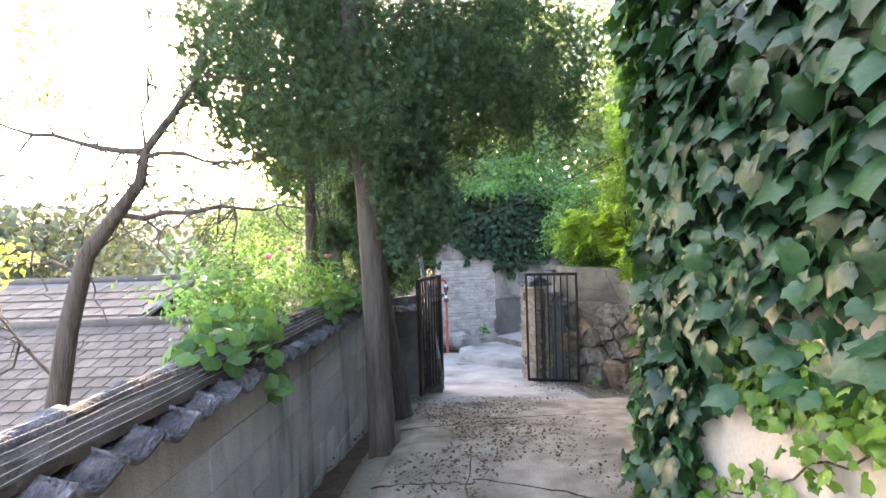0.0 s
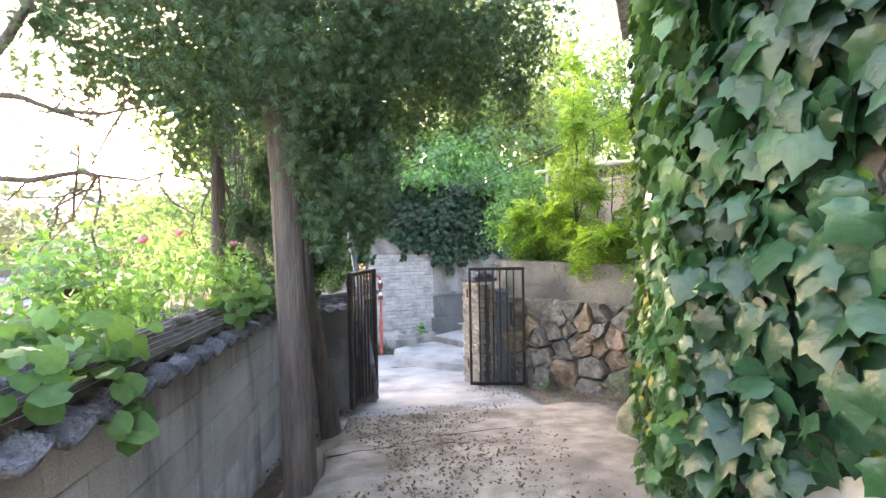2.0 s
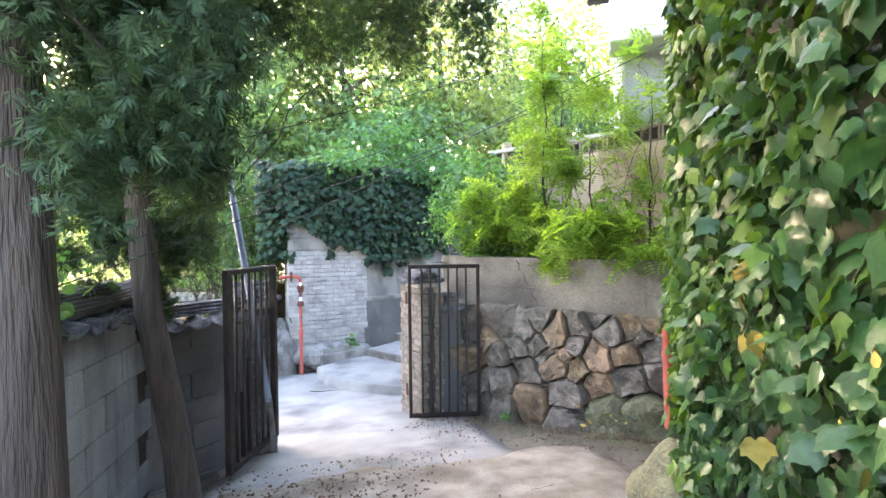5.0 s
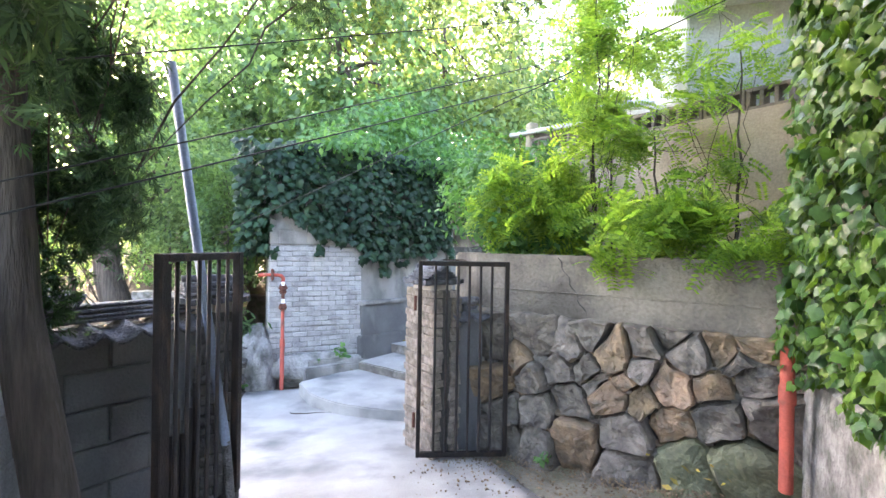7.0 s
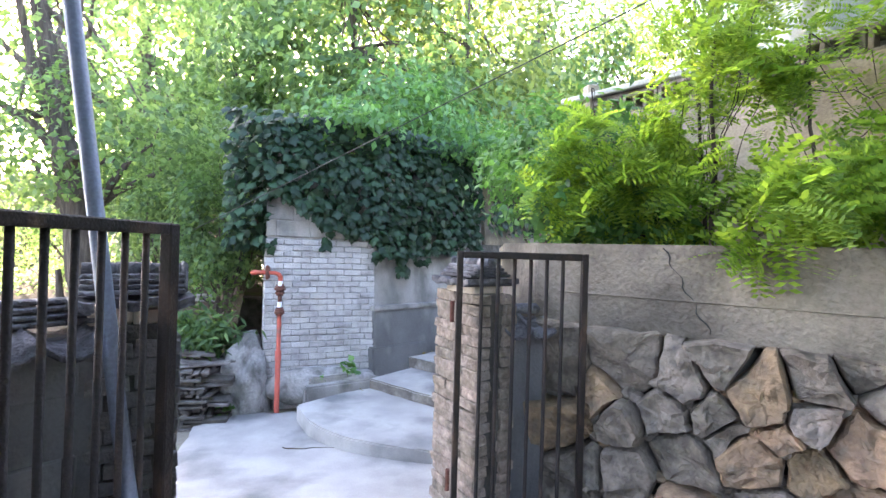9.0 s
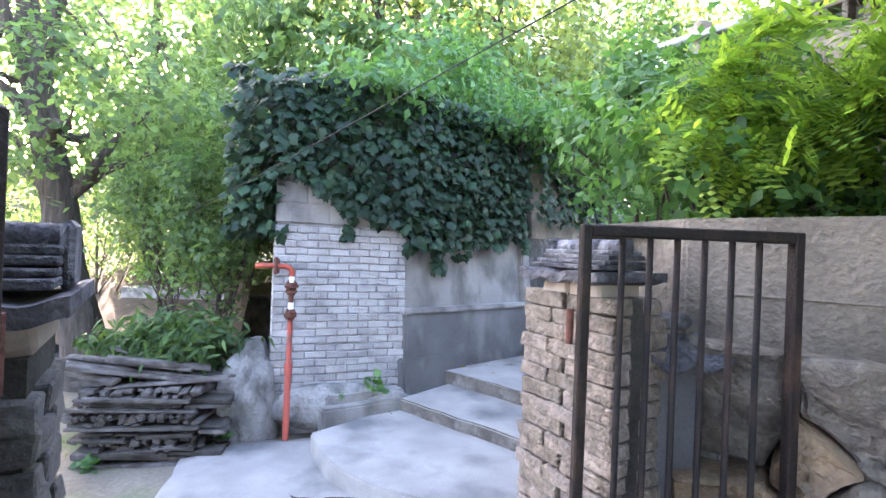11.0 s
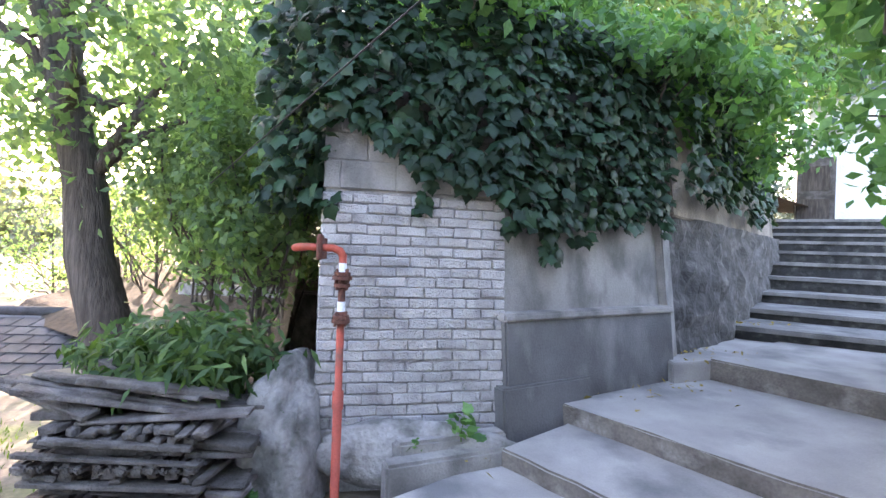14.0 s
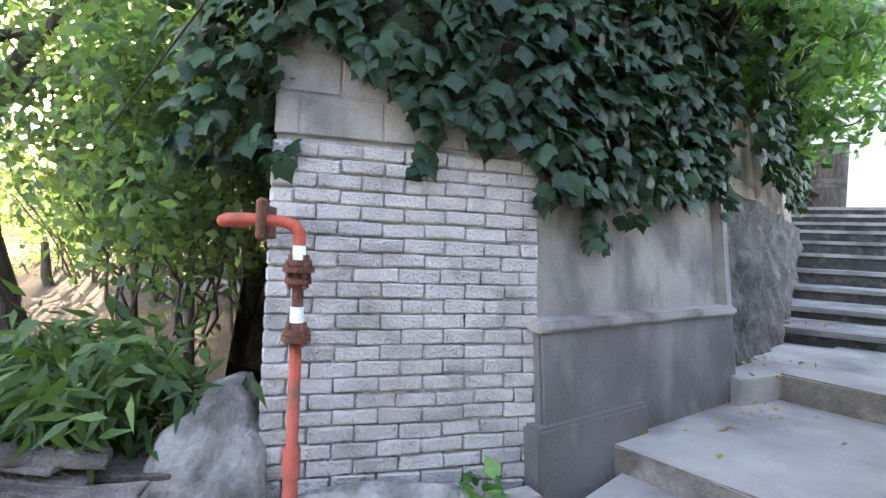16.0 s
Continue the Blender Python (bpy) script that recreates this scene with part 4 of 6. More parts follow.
for dx in (-0.46, 0.46):
    part("pane", box(0.84, 0.03, 0.66, 0.005), M["glass"], w, "dark glass", Matrix.Translation((dx, -0.035, 0)))
part("roof_upper", box(5.2, 4.3, 0.16, 0.03), M["grey_panel"], h2, "", Matrix.Translation((0, 0.1, 4.66)))
door = part("door", box(0.75, 0.07, 1.7, 0.01), M["old_wood"], h2, "weathered timber door", Matrix.Translation((-2.1, -2.03, 0.85)))
for dz in (-0.45, 0.35):
    part("panel", box(0.55, 0.03, 0.6, 0.01), M["bark_grey"], door, "", Matrix.Translation((0, -0.035, dz)))


def tiled_roof(name, label, x0, x1, ridge_y, ridge_z, eave_y, eave_z, course=0.22, width=0.24, parts=300, m_tile="roof_tile"):
    """A low tiled roof on its walls; the near slope is laid tile by tile."""
    t = thing(name, label, "house")
    ln = math.hypot(ridge_y - eave_y, ridge_z - eave_z)
    ang = math.atan2(ridge_z - eave_z, ridge_y - eave_y)
    part("wall", box(x1 - x0 - 0.4, 2 * (ridge_y - eave_y) - 0.5, 2.0, 0.01), M["terrace_plaster"], t, "", Matrix.Translation(((x0 + x1) / 2, ridge_y, eave_z - 1.0)))
    bm = bmesh.new()
    box(x1 - x0, ln, 0.05, 0, 0, bm)
    part("slope", bm, M["dark_cement"], t, "", Matrix.Translation(((x0 + x1) / 2, (ridge_y + eave_y) / 2, (ridge_z + eave_z) / 2 - 0.03)) @ Matrix.Rotation(ang, 4, "X"))
    bm = bmesh.new()
    box(x1 - x0, ln, 0.05, 0, 0, bm)
    part("back_slope", bm, M[m_tile], t, "", Matrix.Translation(((x0 + x1) / 2, ridge_y + (ridge_y - eave_y) / 2, (ridge_z + eave_z) / 2 - 0.03)) @ Matrix.Rotation(-ang, 4, "X"))
    part("ridge", tube_of((x0, ridge_y, ridge_z + 0.02), (x1, ridge_y, ridge_z + 0.02), 0.09, 10), M[m_tile], t, "", None, True)
    tile = bm_mesh("tile", box(width * 0.95, course * 1.25, 0.022, 0.004), M[m_tile])
    spots = []
    for j in range(int(ln / course)):
        for i in range(int((x1 - x0) / width)):
            s = (j + 0.5) * course / ln
            spots.append((x0 + (i + 0.5 + 0.5 * (j % 2)) * width, eave_y + (ridge_y - eave_y) * s, eave_z + (ridge_z - eave_z) * s + 0.018))
    spots.sort(key=lambda p: p[1] - p[0] * 0.6)
    rest = bmesh.new()
    for k, p in enumerate(spots):
        m = Matrix.Translation(p) @ Matrix.Rotation(ang - 0.06 + random.uniform(-0.02, 0.02), 4, "X") @ Matrix.Rotation(random.uniform(-0.03, 0.03), 4, "Z")
        if k < parts:
            child("tile", tile, t, m)
        else:
            n0 = len(rest.verts)
            rest.from_mesh(tile)
            rest.verts.ensure_lookup_table()
            bmesh.ops.transform(rest, matrix=m, verts=rest.verts[n0:])
    if len(rest.verts):
        tagged(part("tile_field", rest, M[m_tile], t), kind="stuff")
    return t


tiled_roof("lower_house", "low house with a weathered grey tile roof below the path", -9.5, -2.6, 7.6, 0.50, 4.6, -0.55)
tiled_roof("lower_house", "low house with a long faded tile roof behind the first", -15, -5.7, 11.2, 0.98, 8.2, 0.05, 0.4, 0.5, 60)
tiled_roof("lower_house", "low shed with grey roof tiles below the stairs", -8.6, -3.5, 15.2, -0.40, 12.6, -1.22, 0.25, 0.28, 150, "slate")


# ---- wood pile ----
pile = thing("wood_pile", "stack of silvered old planks and timber scraps on the ground", "wood pile")
random.seed(11)
for r in range(16):
    z = -0.88 + r * 0.049
    x = -1.46 + 0.05 * (r % 3)
    if r % 4 in (1, 2):
        while x < -0.52:
            w = random.uniform(0.035, 0.085)
            part("billet", box(w, 0.42, random.uniform(0.026, 0.046), 0.006, 0.008), M["old_wood"], pile, "", pose(x + w / 2, 10.22 + random.uniform(-0.05, 0.05), z, random.uniform(-3, 3), random.uniform(-14, 14), random.uniform(-10, 10)))
            x += w + random.uniform(0.0, 0.02)
    while x < -0.52:
        L = random.choice((0.25, 0.45, 0.7, 1.0, 1.3))
        L = min(L, -0.45 - x + 0.15)
        for yy in (10.05 + 0.008 * r, 10.22 + 0.008 * r, 10.42):
            bm = box(L - 0.02, 0.13, random.uniform(0.018, 0.046), 0.005, 0.007)
            part("plank", bm, M["old_wood"], pile, "", pose(x + L / 2 + random.uniform(-0.03, 0.03), yy + random.uniform(-0.05, 0.03), z, random.uniform(-8, 8), random.uniform(-3.5, 5), random.uniform(-8, 8)))
        x += L * random.uniform(0.9, 1.05)
for z, x, ln, dip in ((-0.76, -0.98, 0.85, 0.5), (-0.66, -1.08, 0.55, -1.5), (-0.64, -0.66, 0.28, 1.0), (-0.47, -0.97, 0.95, 1.2), (-0.33, -1.00, 0.95, 2.5), (-0.25, -0.95, 0.75, 4.0), (-0.54, -0.74, 0.40, -1.0), (-0.56, -1.2, 0.35, 2.0)):
    part("plank", box(ln, 0.05, random.uniform(0.02, 0.032), 0.004, 0.005), M["old_wood"], pile, "", pose(x, 9.99, z, 0, dip, random.uniform(-2, 2)))
for k in range(14):
    w = random.uniform(0.04, 0.075)
    part("billet", box(w, 0.30, w * 0.8, 0.014, 0.008, seg=2), M["old_wood"], pile, "", pose(-1.45 + 0.068 * k, 10.10, -0.375, 0, random.uniform(-25, 25), random.uniform(-8, 8)))
for k in range(9):
    bm = box(random.uniform(0.6, 1.2), 0.10, 0.03, 0.006, 0.008)
    part("plank", bm, M["old_wood"], pile, "", pose(random.uniform(-1.5, -0.75), random.uniform(10.1, 10.5), -0.10 + 0.02 * k * 0.6, random.uniform(-10, 10), random.uniform(3, 16), random.uniform(-22, 22)))


# ---- trees and plants ----
def crown_mesh(name, groups, m, size, shape=DIAMOND, outward=True, droop=0.3, clump=0.28, clumps=40):
    Vs, Fs, base = [], [], 0
    tips = []
    for n, c, r in groups:
        P, cc = cloud(n, c, r, clumps, clump)
        tips.append(cc)
        out = (P - np.asarray(c)) / np.asarray(r)
        out[:, 2] += 0.5
        al, ac, nr = frames(n, out if outward else None, 0.7, droop)
        V, F = leaves(P, size * rng.uniform(0.6, 1.3, n), shape, QUAD, al, ac, nr)
        Vs.append(V)
        Fs.append(F + base)
        base += len(V)
    return np_mesh(name, np.concatenate(Vs), np.concatenate(Fs), m), np.concatenate(tips)


def tree(name, label, base, top, r, groups, leaf, size, bark="bark_grey", limbs=14, category="tree", shape=DIAMOND, clump=0.28, clumps=40, fork=0.35):
    t = thing(name, label, category, Matrix.Translation(base))
    b = Vector(base)
    me, tips = crown_mesh("crown", [(n, tuple(Vector(c) - b), rr) for n, c, rr in groups], M[leaf], size, shape, clump=clump, clumps=clumps)
    top = Vector(top) - b
    paths = [branch((0, 0, -0.15), top, r, r * 0.3, 8, r * 0.15)]
    trunk = paths[0]
    for k in range(limbs):
        s = trunk[min(len(trunk) - 1, int(len(trunk) * (fork + (0.95 - fork) * random.random())))]
        e = Vector(tips[random.randrange(len(tips))])
        paths.append(branch(s[0], s[0].lerp(e, 0.92), s[1] * 0.5, 0.008, 6, 0.08))
    child("trunk", tube_mesh("trunk", paths[:1], M[bark], 12), t)
    for p in paths[1:]:
        child("limb", tube_mesh("limb", [p], M[bark], 6), t)
    child("crown", me, t)
    return t


random.seed(5)
# the big tree beyond the wood pile
tree("tree", "big leafy tree with a thick grey-brown trunk", (-2.30, 12.2, -0.75), (-3.40, 12.3, 5.2), 0.25,
     [(5200, (-3.4, 12.8, 4.8), (2.6, 2.2, 2.0)), (2600, (-2.3, 12.0, 2.5), (1.6, 1.2, 0.9)), (2400, (-4.4, 12.6, 2.2), (1.6, 1.5, 0.9))], "tree_leaf", 0.11, limbs=22, clumps=60, clump=0.2)
# wooded bank above the walls
BANK = [((1.3, 15.5, 2.6), (1.0, 15.5, 8.5), 3.0, 3.2, "tree_leaf"), ((-1.0, 17.0, 1.8), (-1.2, 17.2, 8.5), 2.8, 3.4, "tree_leaf"), ((4.2, 16.8, 3.0), (4.2, 17, 9.0), 3.2, 3.2, "tree_leaf_yellow"),
        ((7.2, 19.0, 3.5), (7.2, 19, 10.5), 3.4, 3.6, "tree_leaf"), ((10.5, 20.0, 3.5), (10.3, 20, 11), 3.2, 3.6, "tree_leaf_yellow"), ((-4.2, 19.0, 0.5), (-4.2, 19, 8.0), 2.8, 3.6, "tree_leaf"),
        ((2.6, 21.0, 3.5), (2.6, 21, 12.5), 3.4, 4.4, "tree_leaf_yellow"), ((-1.8, 23, 2.5), (-1.8, 23, 11.5), 3.2, 4.2, "tree_leaf"), ((6.0, 25.0, 4.5), (6, 25, 14), 3.8, 4.5, "tree_leaf")]
for b, tp, rx, rz, leaf in BANK:
    c = (tp[0], tp[1], tp[2] - rz * 0.72)
    tree("tree", "tall leafy tree on the wooded bank", b, (tp[0], tp[1], tp[2] - 1.0), 0.15, [(6500, c, (rx, rx * 0.8, rz)), (3000, (c[0] + 0.8, c[1] - 1.2, c[2] - rz * 0.7), (rx * 0.8, 1.2, 1.2))], leaf, 0.20, limbs=18, clumps=40, clump=0.17)
# tree added in line with the sun to cut direct light on the creeper
for b, c, r in (((-5.2, 21.5, 0.0), (-5.2, 21.5, 7.0), (3.6, 2.4, 3.6)),):
    tree("tree", "tall dense leafy tree added beyond the lower yard to filter the sun", b, (c[0], c[1], c[2] + 1.5), 0.22, [(5200, c, r), (1200, (c[0] + 0.5, c[1] - 0.5, c[2] - r[2] * 0.75), (r[0] * 0.8, 1.6, 1.2))], "tree_leaf", 0.24, limbs=20, clumps=50, clump=0.18)
# bright shrubs right behind the creeper wall
for (x, y, z, rx, rz, n) in ((1.5, 12.0, 3.1, 1.0, 0.8, 2600), (2.7, 12.8, 3.0, 1.0, 0.9, 2600), (3.8, 13.2, 2.7, 0.9, 0.8, 2200), (5.2, 14.6, 2.9, 0.9, 0.8, 1800), (3.75, 12.25, 2.55, 0.75, 0.42, 1500), (2.5, 11.75, 2.75, 0.8, 0.32, 1300), (4.7, 13.0, 2.3, 0.6, 0.5, 1100), (0.9, 11.2, 2.75, 0.8, 0.28, 1100)):
    tree("shrub", "bright green broad-leaved shrub above the wall", (x, y + 0.2, 2.1), (x, y + 0.1, z), 0.03, [(n, (x, y, z), (rx, 0.8, rz))], "shrub", 0.12, limbs=12, category="shrub", clumps=30, clump=0.22, fork=0.05)
# dark bushes left of the brick wall
for (x, y, z, rx, ry, rz, n, lf) in ((-0.75, 11.5, 1.4, 0.55, 0.7, 0.95, 4200, "tree_leaf"), (-1.5, 12.3, 1.5, 0.8, 0.8, 0.9, 3600, "tree_leaf"), (-0.9, 13.0, 2.3, 0.9, 0.9, 1.0, 3200, "tree_leaf"), (-2.4, 14.5, 1.6, 1.1, 1.0, 1.1, 2800, "tree_leaf"),
                                (-4.0, 16.0, 1.6, 1.4, 1.2, 1.2, 2600, "tree_leaf"), (-5.4, 17.5, 0.5, 1.5, 1.0, 1.0, 2600, "tree_leaf"), (-3.6, 19.0, 0.9, 1.6, 1.0, 1.1, 2600, "tree_leaf"), (-7.6, 18.5, 0.9, 1.8, 1.2, 1.3, 2400, "tree_leaf")):
    tree("bush", "dense dark green bush beside the brick wall", (x, y + 0.1, -0.7), (x, y, z), 0.035, [(n, (x, y, z), (rx, ry, rz))], lf, 0.085, limbs=16, category="bush", clumps=36, clump=0.2, fork=0.05)
# long-leaved plants over the wood pile
P, _ = cloud(2600, (-0.92, 10.66, 0.06), (0.62, 0.36, 0.30), 50, 0.22)
al, ac, nr = frames(len(P), np.tile([0.1, -0.6, 0.7], (len(P), 1)), 0.6, 0.7)
V, F = leaves(P, rng.uniform(0.10, 0.17, len(P)), LANCE, QUAD, al, ac, nr)
ob = thing("undergrowth", "long-leaved green plants growing over the wood pile", "plants", Matrix.Translation((-0.95, 10.75, -0.75)))
V = V - np.array([-0.95, 10.75, -0.75])
child("foliage", np_mesh("foliage", V, F, M["dark_plant"]), ob)
child("stems", tube_mesh("stems", [branch((random.uniform(-0.3, 0.3), random.uniform(0, 0.2), 0), (random.uniform(-0.6, 0.6), random.uniform(-0.3, 0.1), random.uniform(0.6, 0.95)), 0.008, 0.003, 5, 0.03) for _ in range(26)], M["grass"], 5), ob)


# ---- cypresses beside the path ----
def sprays(P, out, size):
    """Flat fans of narrow scaly twigs."""
    n = len(P)
    al, ac, nr = frames(n, out, 0.9, 0.55)
    Vs, Fs, base = [], [], 0
    strip = np.array([[0, 0.04, 0], [0.55, 0.075, 0.02], [1.0, 0, 0.0], [0.55, -0.075, 0.02]])
    for a, l in ((-62, 0.5), (-38, 0.75), (-16, 0.95), (6, 1.1), (26, 0.9), (46, 0.7), (66, 0.5)):
        c, s = math.cos(radians(a)), math.sin(radians(a))
        V, F = leaves(P + nr * rng.normal(size=(n, 1)) * 0.006, size * l, strip, QUAD, al * c + ac * s, ac * c - al * s, nr)
        Vs.append(V)
        Fs.append(F + base)
        base += len(V)
    return np.concatenate(Vs), np.concatenate(Fs)


def cypress(label, trunks, groups, seed, limbs):
    random.seed(seed)
    b = Vector(trunks[0][0][0])
    t = thing("cypress", label, "tree", Matrix.Translation(b))
    Vs, Fs, base, tips = [], [], 0, []
    for n, c, r, clumps in groups:
        n = int(n * 2.3)
        P, cc = cloud(n, tuple(Vector(c) - b), r, clumps, 0.15, 0.35)
        tips.append(cc)
        out = (P - np.asarray(Vector(c) - b)) / np.asarray(r)
        V, F = sprays(P, out, rng.uniform(0.034, 0.068, n))
        Vs.append(V)
        Fs.append(F + base)
        base += len(V)
    tips = np.concatenate(tips)
    paths = [[(Vector(p) - b, r) for p, r in tr] for tr in trunks]
    for k in range(limbs):
        tr = random.choice(paths)
        s = tr[random.randrange(len(tr) // 2, len(tr))]
        e = Vector(tips[random.randrange(len(tips))])
        paths.append(branch(s[0], s[0].lerp(e, 0.95), min(0.03, s[1] * 0.4), 0.006, 5, 0.06))
    child("trunk", tube_mesh("trunk", paths[:1], M["bark"], 16), t)
    for p in paths[1:]:
        child("limb", tube_mesh("limb", [p], M["bark"], 7), t)
    child("crown", np_mesh("crown", np.concatenate(Vs), np.concatenate(Fs), M["cypress"]), t)


cypress("cypress with a straight grey-brown trunk beside the path", [[((-0.36, 4.15, -0.25), 0.125), ((-0.36, 4.15, 0.0), 0.108), ((-0.38, 4.17, 1.0), 0.10), ((-0.42, 4.2, 2.0), 0.092), ((-0.50, 4.22, 3.0), 0.08), ((-0.55, 4.25, 4.2), 0.06), ((-0.55, 4.25, 6.0), 0.03)]],
        [(14000, (-0.7, 4.2, 3.75), (1.55, 1.2, 1.6), 80), (6500, (0.75, 4.9, 4.0), (1.15, 1.0, 1.35), 50), (3600, (-0.05, 4.2, 2.05), (0.36, 0.36, 0.62), 26), (3600, (-1.5, 4.8, 3.75), (0.8, 0.8, 0.75), 28), (2600, (-1.75, 4.6, 3.05), (0.80, 0.7, 0.85), 30), (3500, (1.35, 6.0, 3.7), (0.8, 0.8, 1.0), 28)], 21, 40)
cypress("second cypress with a leaning dark trunk by the gate", [[((-0.32, 5.70, -0.55), 0.11), ((-0.38, 5.68, 0.1), 0.085), ((-0.52, 5.66, 1.0), 0.075), ((-0.6, 5.7, 2.0), 0.068), ((-0.62, 5.7, 3.2), 0.055), ((-0.6, 5.7, 5.4), 0.03)]],
        [(8500, (-0.5, 5.9, 3.9), (1.25, 1.0, 1.7), 54), (5000, (-0.62, 5.9, 1.75), (0.42, 0.4, 0.80), 30), (3600, (0.5, 6.0, 3.3), (0.8, 0.7, 0.9), 28)], 22, 30)
cypress("third cypress with bare lower limbs", [[((-1.55, 6.2, -0.9), 0.10), ((-1.5, 6.2, 1.0), 0.085), ((-1.5, 6.25, 2.6), 0.06), ((-1.5, 6.3, 4.8), 0.02)]],
        [(4500, (-1.5, 6.2, 3.4), (0.8, 0.7, 1.3), 34), (1800, (-1.15, 6.2, 1.6), (0.3, 0.35, 0.5), 16)], 23, 24)


# ---- bare tree and roses by the yard wall ----
random.seed(31)
bt = thing("bare_tree", "crooked half-bare tree with thin twigs behind the yard wall", "tree", Matrix.Translation((-3.15, 4.1, -1.3)))
o = Vector((-3.15, 4.1, -1.3))
main = [((-3.15, 4.1, -1.4), 0.10), ((-3.05, 4.1, 0.2), 0.085), ((-2.9, 4.1, 1.0), 0.075), ((-2.72, 4.1, 1.62), 0.065), ((-2.45, 4.1, 1.95), 0.055), ((-2.25, 4.1, 2.2), 0.045), ((-2.2, 4.1, 2.45), 0.035), ((-1.95, 4.1, 2.75), 0.03), ((-1.7, 4.0, 3.0), 0.018), ((-1.5, 4.0, 3.6), 0.008)]
paths = [[(Vector(p) - o, r) for p, r in main]]
for a, b_, r in (((-2.2, 4.1, 2.45), (-3.6, 4.0, 2.75), 0.03), ((-2.2, 4.1, 2.4), (-1.0, 4.1, 2.35), 0.022), ((-2.45, 4.1, 1.95), (-0.95, 4.3, 1.95), 0.026), ((-2.8, 4.1, 1.5), (-3.5, 4.0, 1.75), 0.02), ((-2.2, 4.1, 2.45), (-2.15, 4.1, 3.6), 0.012), ((-3.0, 4.1, 0.6), (-4.2, 4.2, 1.8), 0.015)):
    paths.append(branch(Vector(a) - o, Vector(b_) - o, r, 0.005, 8, 0.05))
for k in range(70):
    s = random.choice(paths[:7])
    p = random.choice(s)[0]
    e = p + Vector((random.uniform(-0.6, 0.6), random.uniform(-0.35, 0.35), random.uniform(-0.9, 0.45)))
    paths.append(branch(p, e, 0.009, 0.003, 5, 0.06))
child("trunk", tube_mesh("trunk", paths, M["bark"], 8), bt)
me, _ = crown_mesh("foliage", [(420, tuple(Vector((-3.6, 4.0, 1.6)) - o), (0.5, 0.4, 0.35)), (700, tuple(Vector((-3.9, 4.4, 3.4)) - o), (0.9, 0.7, 0.7))], M["tree_leaf_yellow"], 0.07, clumps=16, clump=0.2)
child("foliage", me, bt)
rb = thing("rose_bush", "leggy rose bush with pink blooms leaning over the yard wall", "rose bush", Matrix.Translation((-1.4, 4.4, -0.9)))
o = Vector((-1.4, 4.4, -0.9))
me, tips = crown_mesh("foliage", [(1900, tuple(Vector((-1.45, 4.4, 1.35)) - o), (0.55, 0.9, 0.42)), (900, tuple(Vector((-1.25, 3.6, 1.28)) - o), (0.3, 0.6, 0.25)), (700, tuple(Vector((-1.1, 5.4, 1.2)) - o), (0.3, 0.6, 0.25))], M["shrub"], 0.055, clumps=34, clump=0.2)
child("foliage", me, rb)
for _ in range(40):
    child("cane", tube_mesh("cane", [branch((random.uniform(-0.3, 0.3), random.uniform(-0.8, 0.8), 0), Vector(random.choice(tips)) + Vector((0, 0, random.uniform(0, 0.5))), 0.007, 0.002, 7, 0.06)], M["grass"], 5), rb)
for p in ((-0.93, 4.8, 1.52), (-1.5, 4.22, 1.47), (-1.42, 4.15, 1.42), (-1.2, 4.5, 1.6), (-1.15, 3.9, 1.55)):
    bm = bmesh.new()
    for k in range(14):
        a, tl = k * 2.4, 0.25 + k * 0.07
        q = Vector((math.cos(a) * math.cos(tl), math.sin(a) * math.cos(tl), 0.2 + math.sin(1.5 - tl))) * 0.022
        ret = bmesh.ops.create_icosphere(bm, subdivisions=1, radius=0.017, matrix=Matrix.Translation(q) @ Matrix.Rotation(a, 4, "Z") @ Matrix.Diagonal((0.35, 1, 1, 1)))
    part("bloom", bm, M["rose"], rb, "pink rose bloom", Matrix.Translation(Vector(p) - o), True)
stump = thing("cut_trunk", "cut brown tree trunk behind the yard wall", "stump", Matrix.Translation((-1.35, 5.9, -0.9)))
child("stem", tube_mesh("stem", [branch((0, 0, 0), (-0.06, 0, 2.2), 0.085, 0.075, 6, 0.01)], M["bark_grey"], 12), stump)


# ---- creepers ----
def lobed_leaf(name, m, k):
    V = LOBED.copy()
    V[:, 2] *= (0.7, 1.2, 1.8, 1.0)[k]
    V[:, 1] *= (1.0, 0.88, 1.1, 0.95)[k]
    return np_mesh(name, V, LOBED_F, m)


def creeper(name, label, spots, size, m, near, picked=300, stems=()):
    """Leaves hung on a wall: points with their outward normals. The nearest become parts of their own."""
    t = thing(name, label, "creeper")
    P = np.array([s[0] for s in spots])
    N_ = np.array([s[1] for s in spots])
    n = len(P)
    al, ac, nr = frames(n, N_ * 1.0 + np.array([0, 0, 0.35]), 0.5, 1.3)
    S = size * rng.uniform(0.55, 1.25, n)
    d = np.linalg.norm(P - np.asarray(near), axis=1)
    order = np.argsort(d)
    kinds = [lobed_leaf("leaf", M[m], k) for k in range(4)]
    for i in order[:picked]:
        rot = Matrix((al[i], ac[i], nr[i])).transposed().to_4x4()
        child("leaf", kinds[i % 4], t, Matrix.Translation(P[i]) @ rot @ Matrix.Scale(S[i], 4))
    rest = order[picked:]
    V, F = leaves(P[rest], S[rest], LOBED, LOBED_F, al[rest], ac[rest], nr[rest])
    tagged(child("leaf_mass", np_mesh("leaf_mass", V, F, M[m]), t), kind="stuff")
    if stems:
        for st in stems:
            child("stem", tube_mesh("stem", [st], M["bark_grey"], 5), t)
    return t


